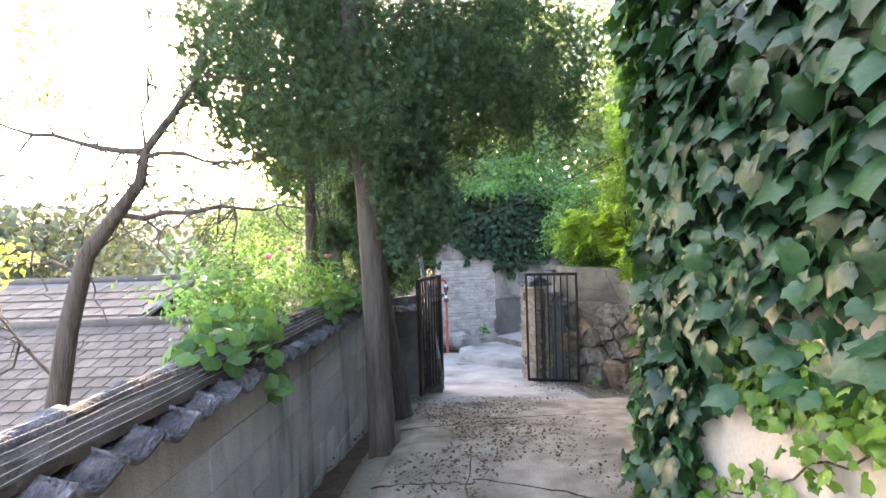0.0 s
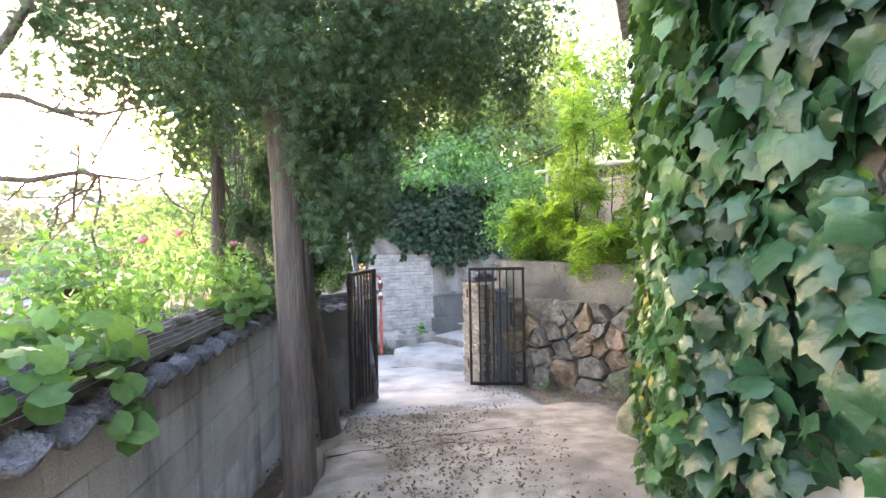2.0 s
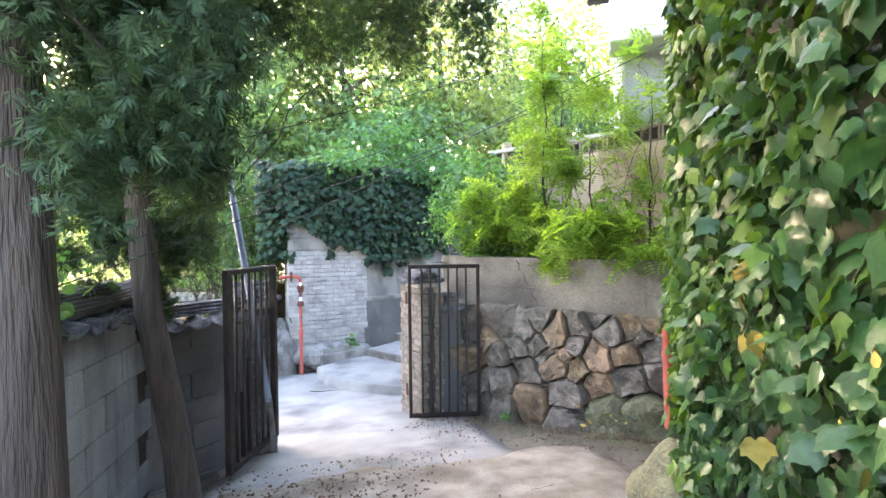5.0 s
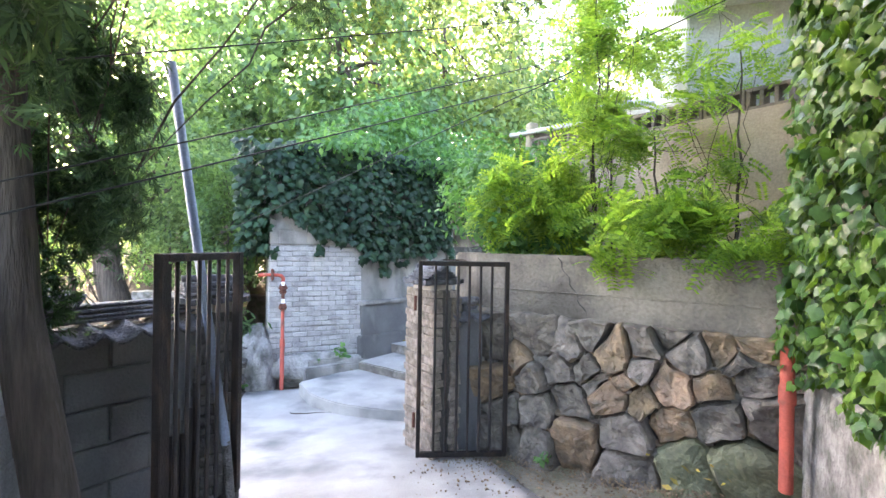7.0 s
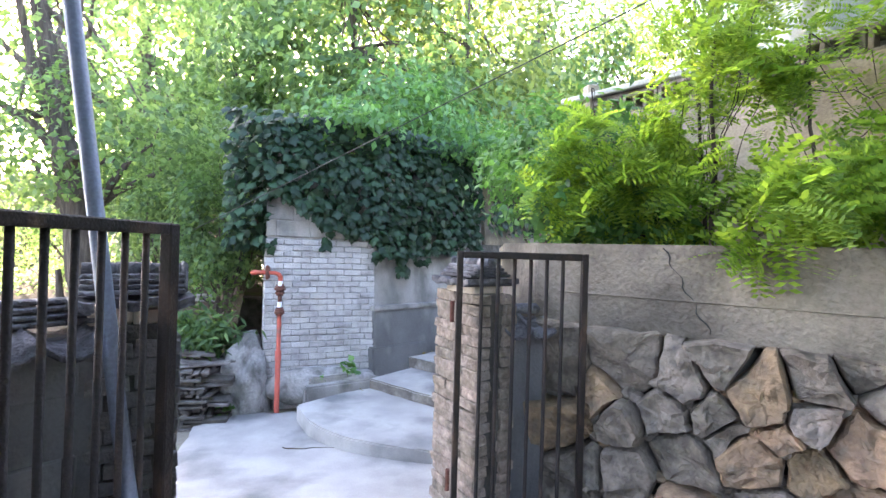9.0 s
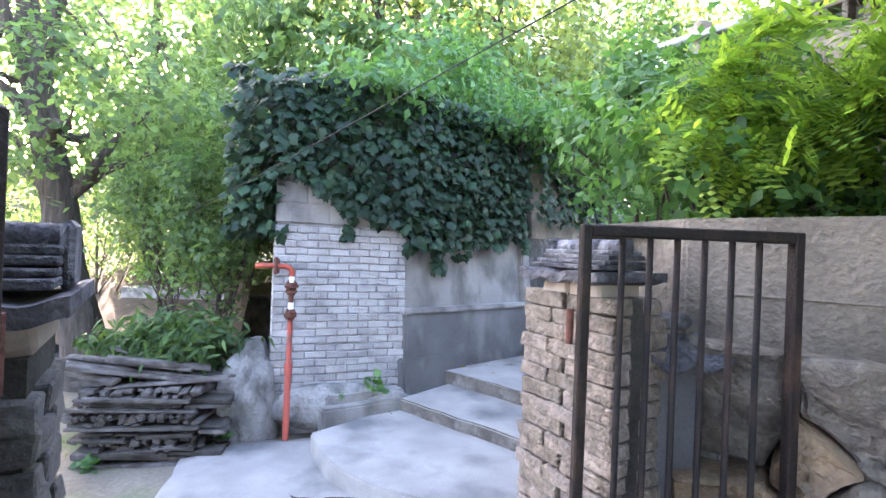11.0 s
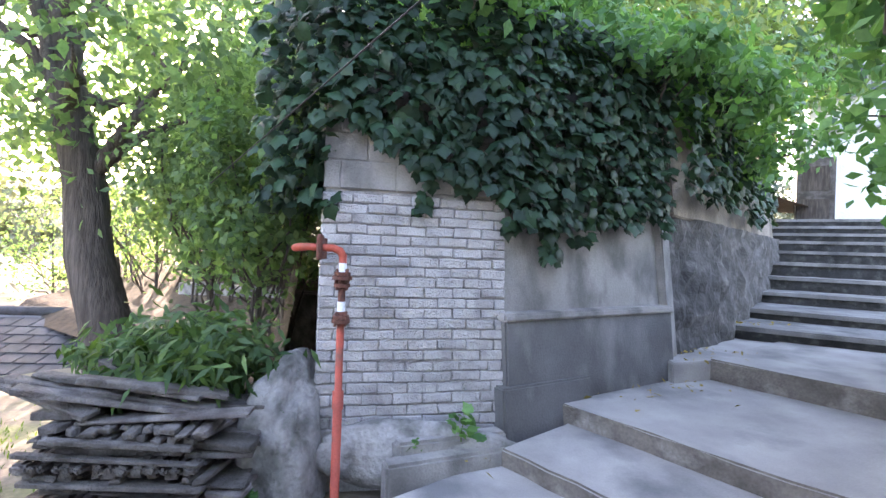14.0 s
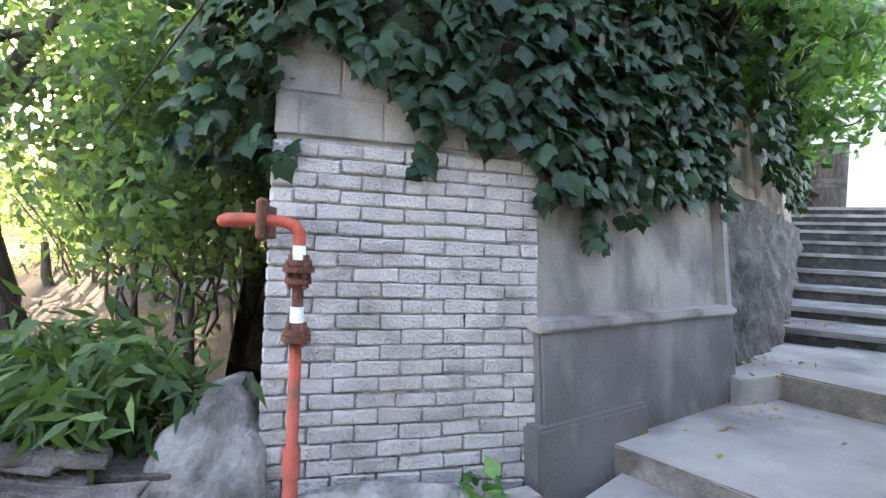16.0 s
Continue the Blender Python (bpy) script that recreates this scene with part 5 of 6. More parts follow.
random.seed(41)
spots, light, mid = [], [], []
n1v = np.array([-1.0, 0, 0])
for k in range(8200):
    y, z = random.uniform(0.5, 2.2), random.uniform(0.0, 3.9)
    nz = noise.noise(Vector((y * 1.6, z * 1.6, 7)))
    bare = 1.06 + 0.36 * (1.92 - y) + 0.05 * nz
    if y < 1.95 + 0.06 * nz and z < bare:
        continue
    if y < 1.9 and z < bare + 0.24 and random.random() < 0.75:
        continue
    if abs(y - 1.72) < 0.10 and abs(z - 1.69) < 0.06 + 0.3 * abs(y - 1.78):
        continue
    spots.append(((1.13 - random.uniform(0.015, 0.13), y, z), n1v))
for p, q, n in ((IVY_A, IVY_B, 8000), (IVY_B, IVY_C, 8200)):
    d = np.array([q[0] - p[0], q[1] - p[1], 0])
    nv = np.array([-d[1], d[0], 0]) / np.linalg.norm(d)
    for k in range(n):
        s, z = random.random(), random.uniform(-0.05, 3.9)
        x, y = on_line(p, q, s)
        low = (0.05 + 0.35 * s if p == IVY_A else 0.35 + 0.45 * s) + 0.3 * noise.noise(Vector((s * 4, z * 2, 2)))
        if z < low:
            continue
        o = random.uniform(0.02, 0.20) + 0.10 * max(0, noise.noise(Vector((s * 5, z * 1.5, 4))))
        # more yellow leaves up and toward the far edge paint the sun's glow
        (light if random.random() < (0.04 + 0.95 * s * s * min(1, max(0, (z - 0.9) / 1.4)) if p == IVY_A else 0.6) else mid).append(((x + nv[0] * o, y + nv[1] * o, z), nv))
stems = []
for k in range(30):
    y = random.uniform(1.0, 2.1)
    stems.append(branch((1.12, y, random.uniform(1.45, 1.7)), (1.11, y + random.uniform(-0.5, 0.3), random.uniform(2.0, 3.4)), 0.004, 0.002, 9, 0.03))
strand = [((1.118, 1.93 - 0.055 * i, 0.74 + 0.038 * i + 0.02 * math.sin(i * 1.7)), 0.003) for i in range(14)]
strand2 = [((1.118, 1.78 - 0.06 * i, 1.20 + 0.012 * i + 0.03 * math.sin(i * 1.1)), 0.003) for i in range(14)]
strand3 = [((1.118, 1.80 - 0.01 * i, 1.62 - 0.05 * i), 0.003) for i in range(9)]
stems += [strand, strand2, strand3]
young = []
for st in (strand, strand2, strand3):
    for p, r in st:
        for _ in range(5 if st is strand else 14):
            young.append(((1.10 - random.uniform(0, 0.03), p[1] + random.uniform(-0.06, 0.06), p[2] + random.uniform(-0.05, 0.05)), n1v))
for k in range(150):
    young.append(((1.10 - random.uniform(0, 0.06), random.uniform(1.75, 2.1), random.uniform(0.35, 0.80)), n1v))
for k in range(260):
    y = random.uniform(1.1, 1.62)
    young.append(((1.10 - random.uniform(0, 0.06), y, 1.24 + 0.20 * (1.5 - y) + random.gauss(0, 0.05)), n1v))
creeper("creeper", "thick dark green lobed creeper covering the house wall", spots, 0.074, "ivy", (0.9, 1.7, 1.5), 300, stems)
creeper("creeper", "fresh green lobed creeper round the corner of the house wall", mid, 0.066, "ivy_mid", (1.3, 2.6, 1.4), 300)
creeper("creeper", "creeper leaves coloured yellow-green for sun glow on the house wall", light, 0.06, "ivy_light", (1.3, 2.6, 1.2), 150)
old = []
for k in range(26):
    sx, z = random.uniform(0.25, 0.75), random.choice((0.55, 0.62, 0.8, 1.15)) + random.gauss(0, 0.09)
    x, y = on_line(IVY_A, IVY_B, sx)
    old.append(((x - 0.886 * 0.20, y + 0.463 * 0.20, z), np.array([-0.886, 0.463, 0.0])))
creeper("creeper", "few yellowed creeper leaves near the foot of the house wall", old, 0.055, "yellow_leaf", (1.3, 2.6, 1.2), 26)
creeper("creeper", "small yellow-green creeper shoots on bare plaster", young, 0.034, "ivy_light", (1.0, 1.5, 1.2), 200)

spots = []
for p, q, n, zlo in ((A0, A1, 1500, 1.45), (A1, A2, 2100, 1.05), (A2, A2.lerp(A3, 0.75), 1500, 1.45)):
    d = q - p
    nv = Vector((d.y, -d.x, 0)).normalized()
    for k in range(n):
        s = random.random()
        z = random.uniform(0.85, 2.75)
        edge = zlo + 0.22 * noise.noise(Vector((s * 5 + p.x, 0, 1))) + (0.42 * (1 - s) ** 2 if p == A0 else 0) - (0.2 * s if p == A0 else 0) + (0.1 * s if p == A1 else 0)
        if z < edge:
            continue
        o = (0.20 if p == A2 else -0.02) - BATTER * (z + 0.6) + random.uniform(0.02, 0.16) + 0.10 * max(0, z - 1.5)
        c = p + d * s + nv * o
        nn = nv + Vector((0, 0, 0.3 + 1.2 * max(0, z - 2.3)))
        spots.append(((c.x, c.y, z), tuple(nn)))
for x, z0 in ((0.62, 1.12), (1.62, 0.78), (1.66, 0.85), (1.95, 0.95)):
    for k in range(16):
        s = (x - A1.x) / (A2.x - A1.x)
        c = A1.lerp(A2, s) if s > 0 else A0.lerp(A1, (x - A0.x) / (A1.x - A0.x))
        z = z0 + 0.5 * random.random() ** 1.5
        spots.append(((c.x + random.uniform(-0.06, 0.06), c.y - 0.03 + BATTER * (z + 0.6), z), (0.2, -1, 0.1)))
for k in range(900):
    spots.append(((random.uniform(-0.55, 0.0), random.uniform(10.6, 11.4), random.uniform(1.1, 2.75) + 0.0), (-0.5, -0.8, 0.4)))
creeper("creeper", "deep green creeper hanging over the whitewashed brick wall", spots, 0.095, "ivy_far", (0.9, 10.7, 1.6), 300)


# ---- locust saplings on the terrace ----
def pinnate(P, al, ac, nr, length):
    """Compound leaves: a drooping midrib with paired leaflets."""
    Vs, Fs, base = [], [], 0
    pairs = 8
    for k in range(pairs):
        f = (k + 1.0) / (pairs + 0.3)
        c = P + (al * f - nr * 0.35 * f * f) * length[:, None]
        for s in (-1, 1):
            V, F = leaves(c, length * 0.25, LEAFLET, QUAD, ac * s * 0.95 + al * 0.3, al * -s, nr)
            Vs.append(V)
            Fs.append(F + base)
            base += len(V)
    return np.concatenate(Vs), np.concatenate(Fs)


def sapling(label, base, top, groups, m, seed, length=0.20):
    random.seed(seed)
    b = Vector(base)
    t = thing("sapling", label, "sapling", Matrix.Translation(b), "saplings on the terrace")
    Vs, Fs, off, tips = [], [], 0, []
    for n, c, r in groups:
        n = int(n * 1.15)
        P, cc = cloud(n, tuple(Vector(c) - b), r, 11, 0.15, 0.4)
        tips.append(cc)
        out = (P - np.asarray(Vector(c) - b)) / np.asarray(r)
        nr = np.tile([-0.15, -0.35, 1.0], (n, 1)) + rng.normal(size=(n, 3)) * 0.6
        nr /= np.linalg.norm(nr, axis=1, keepdims=True)
        al = out * 0.7 + rng.normal(size=(n, 3)) * 0.75 + np.array([-0.15, -0.25, -0.15])
        al -= (al * nr).sum(1, keepdims=True) * nr
        al /= np.linalg.norm(al, axis=1, keepdims=True)
        V, F = pinnate(P, al, np.cross(nr, al), nr, length * rng.uniform(0.6, 1.2, n))
        Vs.append(V)
        Fs.append(F + off)
        off += len(V)
    tips = np.concatenate(tips)
    paths = [branch((0, 0, -0.1), Vector(top) - b, 0.014, 0.005, 8, 0.03)]
    for k in range(9):
        s = random.choice(paths[0][1:])
        paths.append(branch(s[0], Vector(tips[random.randrange(len(tips))]), 0.0035, 0.0015, 6, 0.05))
    child("stem", tube_mesh("stem", paths[:1], M["bark_grey"], 8), t)
    for p in paths[1:]:
        child("twig", tube_mesh("twig", [p], M["bark_grey"], 5), t)
    child("foliage", np_mesh("foliage", np.concatenate(Vs), np.concatenate(Fs), M[m]), t)


sapling("young locust with fresh yellow-green feathery leaves", (2.9, 7.2, 1.1), (2.85, 7.3, 3.2), [(430, (2.62, 7.3, 1.65), (0.42, 0.40, 0.38))] , "locust", 51)
sapling("young locust with feathery leaves hanging over the band", (3.1, 6.7, 1.1), (3.2, 6.8, 2.4), [(520, (2.9, 6.65, 1.38), (0.50, 0.42, 0.30)), (110, (3.3, 6.55, 2.1), (0.4, 0.35, 0.4))], "locust", 52)
sapling("young locust close to the house wall", (3.5, 6.3, 1.1), (3.6, 6.4, 2.8), [(360, (3.35, 6.15, 1.42), (0.4, 0.4, 0.38)), (200, (3.7, 6.6, 2.8), (0.6, 0.6, 0.6))], "locust", 53)
sapling("tall locust with bright feathery crown", (3.4, 7.6, 1.1), (3.3, 7.7, 4.2), [(420, (3.2, 7.7, 3.4), (0.7, 0.7, 0.8))], "locust", 54)
sapling("young locust leaning over the gate end of the terrace", (2.6, 7.9, 1.1), (2.4, 7.7, 2.3), [(330, (2.32, 7.6, 1.62), (0.40, 0.40, 0.42))], "locust", 55)
sapling("slender tall locust with a pointed feathery crown", (2.78, 7.0, 1.1), (2.77, 7.0, 3.6), [(130, (2.77, 7.0, 3.25), (0.20, 0.20, 0.36)), (230, (2.75, 7.0, 2.7), (0.30, 0.30, 0.40)), (300, (2.70, 7.0, 2.05), (0.40, 0.38, 0.42))], "locust", 56, 0.19)
tree("shrub", "dense fresh green shrub hanging over the terrace end", (2.4, 8.0, 1.0), (2.35, 7.95, 1.7), 0.025, [(1500, (2.3, 7.85, 1.55), (0.48, 0.45, 0.40)), (900, (2.5, 7.4, 1.40), (0.35, 0.35, 0.3))], "shrub", 0.085, limbs=14, category="shrub", clumps=24, clump=0.2, fork=0.05)
tree("shrub", "broad-leaved green shrub on the terrace", (3.0, 8.1, 1.0), (2.9, 8.2, 1.9), 0.025, [(1300, (2.8, 8.25, 1.9), (0.6, 0.5, 0.5))], "shrub", 0.10, limbs=14, category="shrub", clumps=24, clump=0.2, fork=0.05)
tree("shrub", "leafy bright green shrub beside the stairs", (2.75, 9.0, 1.1), (2.6, 8.95, 2.2), 0.025, [(2300, (2.55, 8.85, 1.95), (0.55, 0.5, 0.62))], "shrub", 0.088, limbs=14, category="shrub", clumps=26, clump=0.2, fork=0.05)
tree("shrub", "leafy green shrub above the stair wall", (4.0, 10.1, 1.1), (4.0, 10.1, 2.2), 0.025, [(1700, (3.9, 10.1, 2.0), (0.8, 0.7, 0.7))], "shrub", 0.1, limbs=14, category="shrub", clumps=26, clump=0.2, fork=0.05)
random.seed(61)
vines = [branch(Vector((*HW_0, 1.3)) + hd * random.uniform(0.4, 2.6) - hn * 0.02, Vector((*HW_0, random.uniform(1.5, 2.4))) + hd * random.uniform(0.4, 2.7) - hn * 0.02, 0.003, 0.0015, 14, 0.045) for _ in range(12)]
tagged(new("bare_vines", tube_mesh("bare_vines", vines, M["bark_grey"], 5)), "thin bare vines clinging to the plastered terrace wall", "vines")


# ---- gourd leaves on the yard wall ----
ROUND = np.array([[0.05, 0, -0.02], [-0.12, 0.22, 0.0], [0.05, 0.44, -0.04], [0.34, 0.52, 0.02], [0.62, 0.46, -0.03], [0.82, 0.28, 0.02],
                  [1.0, 0, -0.06], [0.82, -0.28, 0.02], [0.62, -0.46, -0.03], [0.34, -0.52, 0.02], [0.05, -0.44, -0.04], [-0.12, -0.22, 0.0], [0.42, 0, 0.05]])

ROUND_F = np.array([[12, i, i + 1] for i in range(11)] + [[12, 11, 0]])


def gourd(label, c, r, n, size):
    P, _ = cloud(n, c, r, 20, 0.25)
    al, ac, nr = frames(n, np.tile([0.45, -0.35, 0.8], (n, 1)), 0.45, 0.4)
    V, F = leaves(P, size * rng.uniform(0.6, 1.2, n), ROUND, ROUND_F, al, ac, nr)
    tt = thing("gourd_vine", label, "vine", Matrix.Translation((c[0] - 0.1, c[1], 1.0)))
    V = V - np.array([c[0] - 0.1, c[1], 1.0])
    child("leaves", np_mesh("leaves", V, F, M["pumpkin"]), tt)
    child("stem", tube_mesh("stem", [branch((-0.05, -r[1], 0.1), (0.05, r[1], 0.12), 0.006, 0.004, 9, 0.04)], M["grass"], 5), tt)


gourd("pale green gourd leaves sprawling over the wall coping", (-0.95, 2.85, 1.17), (0.22, 0.38, 0.12), 120, 0.09)
gourd("pale green gourd leaves on the far end of the coping", (-0.82, 4.6, 1.12), (0.22, 0.75, 0.10), 170, 0.085)
gourd("gourd leaves hanging down the block wall", (-0.78, 2.95, 0.92), (0.05, 0.13, 0.11), 18, 0.09)

# ---- small ground things ----
random.seed(71)
P = []
for k in range(5200):
    x, y = random.gauss(0.35, 0.65), random.uniform(1.8, 5.8)
    if x < -0.3 or x > 1.6:
        continue
    if noise.noise(Vector((x * 1.4, y * 0.8, 12))) < -0.05:
        continue
    P.append((x, y, walk_z(y) + 0.028))
for k in range(700):
    y = random.uniform(1.5, 6.0)
    P.append((random.uniform(BW(y) + 0.03, -0.3), y, walk_z(y) - 0.125))
P = np.array(P)
al, ac, nr = frames(len(P), np.tile([0, 0, 1.0], (len(P), 1)), 0.35, 0)
V, F = leaves(P, rng.uniform(0.014, 0.042, len(P)), DIAMOND, QUAD, al, ac, nr)
tagged(new("leaf_litter", np_mesh("leaf_litter", V, F, M["litter"])), "dry brown leaf litter on the concrete path", "leaf litter", kind="stuff")
P = []
for (x, y, z, n, s) in ((2.75, 11.40, -0.31, 34, 0.25), (3.4, 11.9, -0.105, 40, 0.32), (4.75, 12.95, 0.045, 24, 0.25), (1.05, 10.35, -0.50, 10, 0.12), (2.9, 5.95, -0.13, 14, 0.2), (2.3, 11.1, -0.31, 8, 0.25)):
    for k in range(n):
        P.append((x + random.gauss(0, s), y + random.gauss(0, s * 0.6), z + 0.03))
P = np.array(P)
al, ac, nr = frames(len(P), np.tile([0, 0, 1.0], (len(P), 1)), 0.5, 0)
V, F = leaves(P, rng.uniform(0.03, 0.075, len(P)), DIAMOND, QUAD, al, ac, nr)
tagged(new("fallen_leaves", np_mesh("fallen_leaves", V, F, M["yellow_leaf"])), "yellow fallen leaves on the steps", "fallen leaves", kind="stuff")


def weed(x, y, z, n, s, m="shrub"):
    P = np.array([(random.gauss(0, s * 0.3), random.gauss(0, s * 0.3), random.uniform(0.02, s)) for _ in range(n)])
    al, ac, nr = frames(n, np.tile([0, -0.3, 1.0], (n, 1)), 0.5, 0)
    V, F = leaves(P, s * 0.5 * rng.uniform(0.6, 1.2, n), LOBED * np.array([1, 0.7, 1]), LOBED_F, al, ac, nr)
    tt = thing("weed", "small green weed growing from a crack", "weed", Matrix.Translation((x, y, z)), "weeds")
    child("leaves", np_mesh("leaves", V, F, M[m]), tt)
    child("stem", tube_mesh("stem", [branch((0, 0, -0.02), (0.01, 0, s), 0.004, 0.002, 4, 0.01)], M["grass"], 5), tt)


weed(0.92, 10.42, -0.37, 16, 0.17)
weed(0.62, 10.36, -0.44, 12, 0.08)
weed(-0.35, 10.20, -0.70, 22, 0.12)
weed(-1.25, 9.95, -0.80, 26, 0.14)
weed(2.25, 6.85, -0.42, 12, 0.10)
P = np.array([(random.gauss(-3.0, 0.6), random.gauss(10.6, 0.5), 0) for _ in range(1200)] + [(random.uniform(-4.6, -2.6), random.uniform(15.5, 17.5), 0.1) for _ in range(1600)] )
P[:, 2] = [ground_z(x, y) for x, y, _ in P]
al, ac, nr = frames(len(P), np.tile([0.0, -1.0, 0.2], (len(P), 1)), 0.5, -1.6)
V, F = leaves(P, rng.uniform(0.03, 0.07, len(P)), LANCE, QUAD, al, ac, nr)
tagged(new("grass", np_mesh("grass", V, F, M["grass"])), "tufts of grass on the dry earth", "grass", kind="stuff")
# low terrace across the lower yard
wall_prism("wall_low", [(-3.4, 15.6), (-0.4, 14.0), (-0.2, 14.4), (-3.2, 16.0)], -1.0, 0.12, M["rock"], "low pale stone wall of the lower terrace")
wall_prism("ground_low_terrace", [(-3.3, 15.85), (-0.3, 14.25), (0.2, 17.0), (-3.0, 19.0)], -1.0, 0.10, M["dry_ground"], "earth of the lower terrace", "ground")
for (x, y) in ((-1.6, 15.6), (-2.5, 16.2), (-3.3, 17.2), (-2.9, 18.2), (-1.4, 17.3)):
    tree("bush", "low green plants on the lower terrace", (x, y, 0.05), (x, y, 0.3), 0.01, [(700, (x, y, 0.35), (0.7, 0.5, 0.22))], "shrub", 0.09, limbs=5, category="bush", clumps=20, clump=0.25, fork=0.0)
ob = thing("snag", "short dead tree stump in the lower yard", "stump", Matrix.Translation((-4.6, 16.2, -1.0)))
child("stem", tube_mesh("stem", [branch((0, 0, 0), (-0.2, 0, 1.5), 0.11, 0.05, 6, 0.05)], M["bark_grey"], 8), ob)

# gravel along the rubble wall
OCTA = np.array([[1, 0, 0], [-1, 0, 0], [0, 0.8, 0], [0, -0.8, 0], [0, 0, 0.6], [0, 0, -0.6]])
OCTA_F = np.array([[0, 2, 4], [2, 1, 4], [1, 3, 4], [3, 0, 4], [2, 0, 5], [1, 2, 5], [3, 1, 5], [0, 3, 5]])
P = []
for k in range(2600):
    q = rub(random.uniform(-0.5, 2.0), 0, 0.10 + abs(random.gauss(0, 0.35)))
    if q.y < 7.25:
        P.append((q.x, q.y, ground_z(q.x, q.y) + 0.065))
for k in range(500):
    x, y = random.uniform(-0.3, 1.6), random.uniform(5.6, 6.3)
    P.append((x, y, walk_z(y) + 0.0))
P = np.array(P)
al, ac, nr = frames(len(P), np.tile([0, 0, 1.0], (len(P), 1)), 0.5, 0)
V, F = leaves(P, 0.004 + 0.012 * rng.random(len(P)) ** 3, OCTA, OCTA_F, al, ac, nr)
tagged(new("gravel", np_mesh("gravel", V, F, M["stone_tan"])), "loose pinkish gravel along the rubble wall", "gravel", kind="stuff")
# cracks in the concrete
random.seed(77)
for (a, b) in (((0.25, 1.6), (0.35, 3.9)), ((-0.30, 3.3), (0.35, 3.35)), ((0.35, 3.4), (1.3, 3.0)), ((-0.25, 4.6), (0.5, 4.9)), ((1.75, 3.85), (2.05, 4.2)), ((0.6, 5.0), (1.9, 5.2)), ((0.3, 9.2), (1.2, 9.0))):
    n_c = 26
    pts = []
    for k in range(n_c + 1):
        x, y = on_line(a, b, k / n_c)
        x, y = x + 0.05 * noise.noise(Vector((k * 0.35, a[0], 1))), y + 0.05 * noise.noise(Vector((k * 0.35, a[1], 6)))
        pts.append(((x, y, walk_z(y) + (0.012 if y < 6 else -0.012)), 0.004 + 0.005 * abs(noise.noise(Vector((k * 0.5, 0, a[0]))))))
    tagged(new("crack", tube_mesh("crack", [pts], M["dirt"], 5)), "dirt-filled crack in the concrete", "crack", "cracks", "structure")

# ---- far woods ----
groups = []
for k in range(34):
    a = radians(random.uniform(-62, 40))
    d = random.uniform(28, 60)
    r = random.uniform(3, 5)
    groups.append((900, (d * math.sin(a), d * math.cos(a), random.uniform(0, 3) + (3 if a > -0.2 else 0) + (d - 28) * 0.05), (r, r, r * 0.8)))
me, _ = crown_mesh("far_woods", groups, M["far_leaf"], 0.55, clumps=24, clump=0.22)
tagged(new("far_woods", me), "hazy woods on the far slopes", "woods", kind="stuff")


# ---- pieces of walls ----
random.seed(81)
# concrete blocks of the yard wall
kinds = [bm_mesh("block", box(0.05, 0.412, 0.208, 0.006, 0.003), M["block"]) for _ in range(3)]
yaw = math.atan2(1, 0.05) - math.pi / 2
for r in range(7):
    z = 0.83 - r * 0.215
    for i in range(17):
        y = -0.9 + (i + 0.5 * (r % 2)) * 0.42
        if y < 6.2:
            child("block", random.choice(kinds), wall_yard, Matrix.Translation((BW(y) - 0.02 + random.uniform(-0.002, 0.003), y, z)) @ Matrix.Rotation(yaw, 4, "Z"))
# blocks of the wall beside the left gate pier, their deep shade put into the colour
side_wall = bpy.data.objects["wall_gate_side"]
sd = Vector((-0.12 - BW(6.2) + 0.1, 6.71 - 6.17, 0)).normalized()
sn = Vector((sd.y, -sd.x, 0))
side_block = bm_mesh("block", box(0.385, 0.03, 0.185, 0.006, 0.003), M["dark_cement"])
for r in range(7):
    for i in range(3):
        u = 0.20 + (i - 0.5 * (r % 2)) * 0.395
        if 0.1 < u < 0.75:
            p = Vector((BW(6.2) - 0.1, 6.17, 0.69 - r * 0.197)) + sd * u + sn * 0.006
            child("block", side_block, side_wall, Matrix.Translation(p) @ Matrix.Rotation(math.atan2(sd.y, sd.x), 4, "Z"))
# whitewashed bricks
kinds = []
for k in range(6):
    L = (0.20, 0.20, 0.185, 0.21, 0.195, 0.10)[k]
    bm = box(L, 0.06, 0.066, 0.007, 0.005)
    kinds.append((L, bm_mesh("brick", bm, M["white_brick"])))
d = (A1 - A0).normalized()
n = Vector((-d.y, d.x, 0))
ang = math.atan2(d.y, d.x)
length = (A1 - A0).length
for c in range(23):
    z = -0.42 + c * 0.0725
    s = -0.1 if c % 2 else 0.0
    while s < length - 0.06:
        L, me = kinds[5] if s < -0.05 or s > length - 0.14 else random.choice(kinds[:2]) if random.random() < 0.8 else random.choice(kinds[:5])
        if s < 0:
            s = 0.0
        W = min(L, length - s)
        p = A0 + d * (s + W / 2) + n * (0.033 + BATTER * (z + 0.6) + random.uniform(-0.005, 0.005))
        child("brick", me, wall_brick, Matrix.Translation((p.x, p.y, z + random.uniform(-0.004, 0.004))) @ Matrix.Rotation(ang, 4, "Z") @ Matrix.Rotation(-math.atan(BATTER), 4, "X") @ Matrix.Rotation(random.uniform(-0.02, 0.02), 4, "Y") @ Matrix.Diagonal((W / L, 1, 1, 1)))
        s += L + 0.008
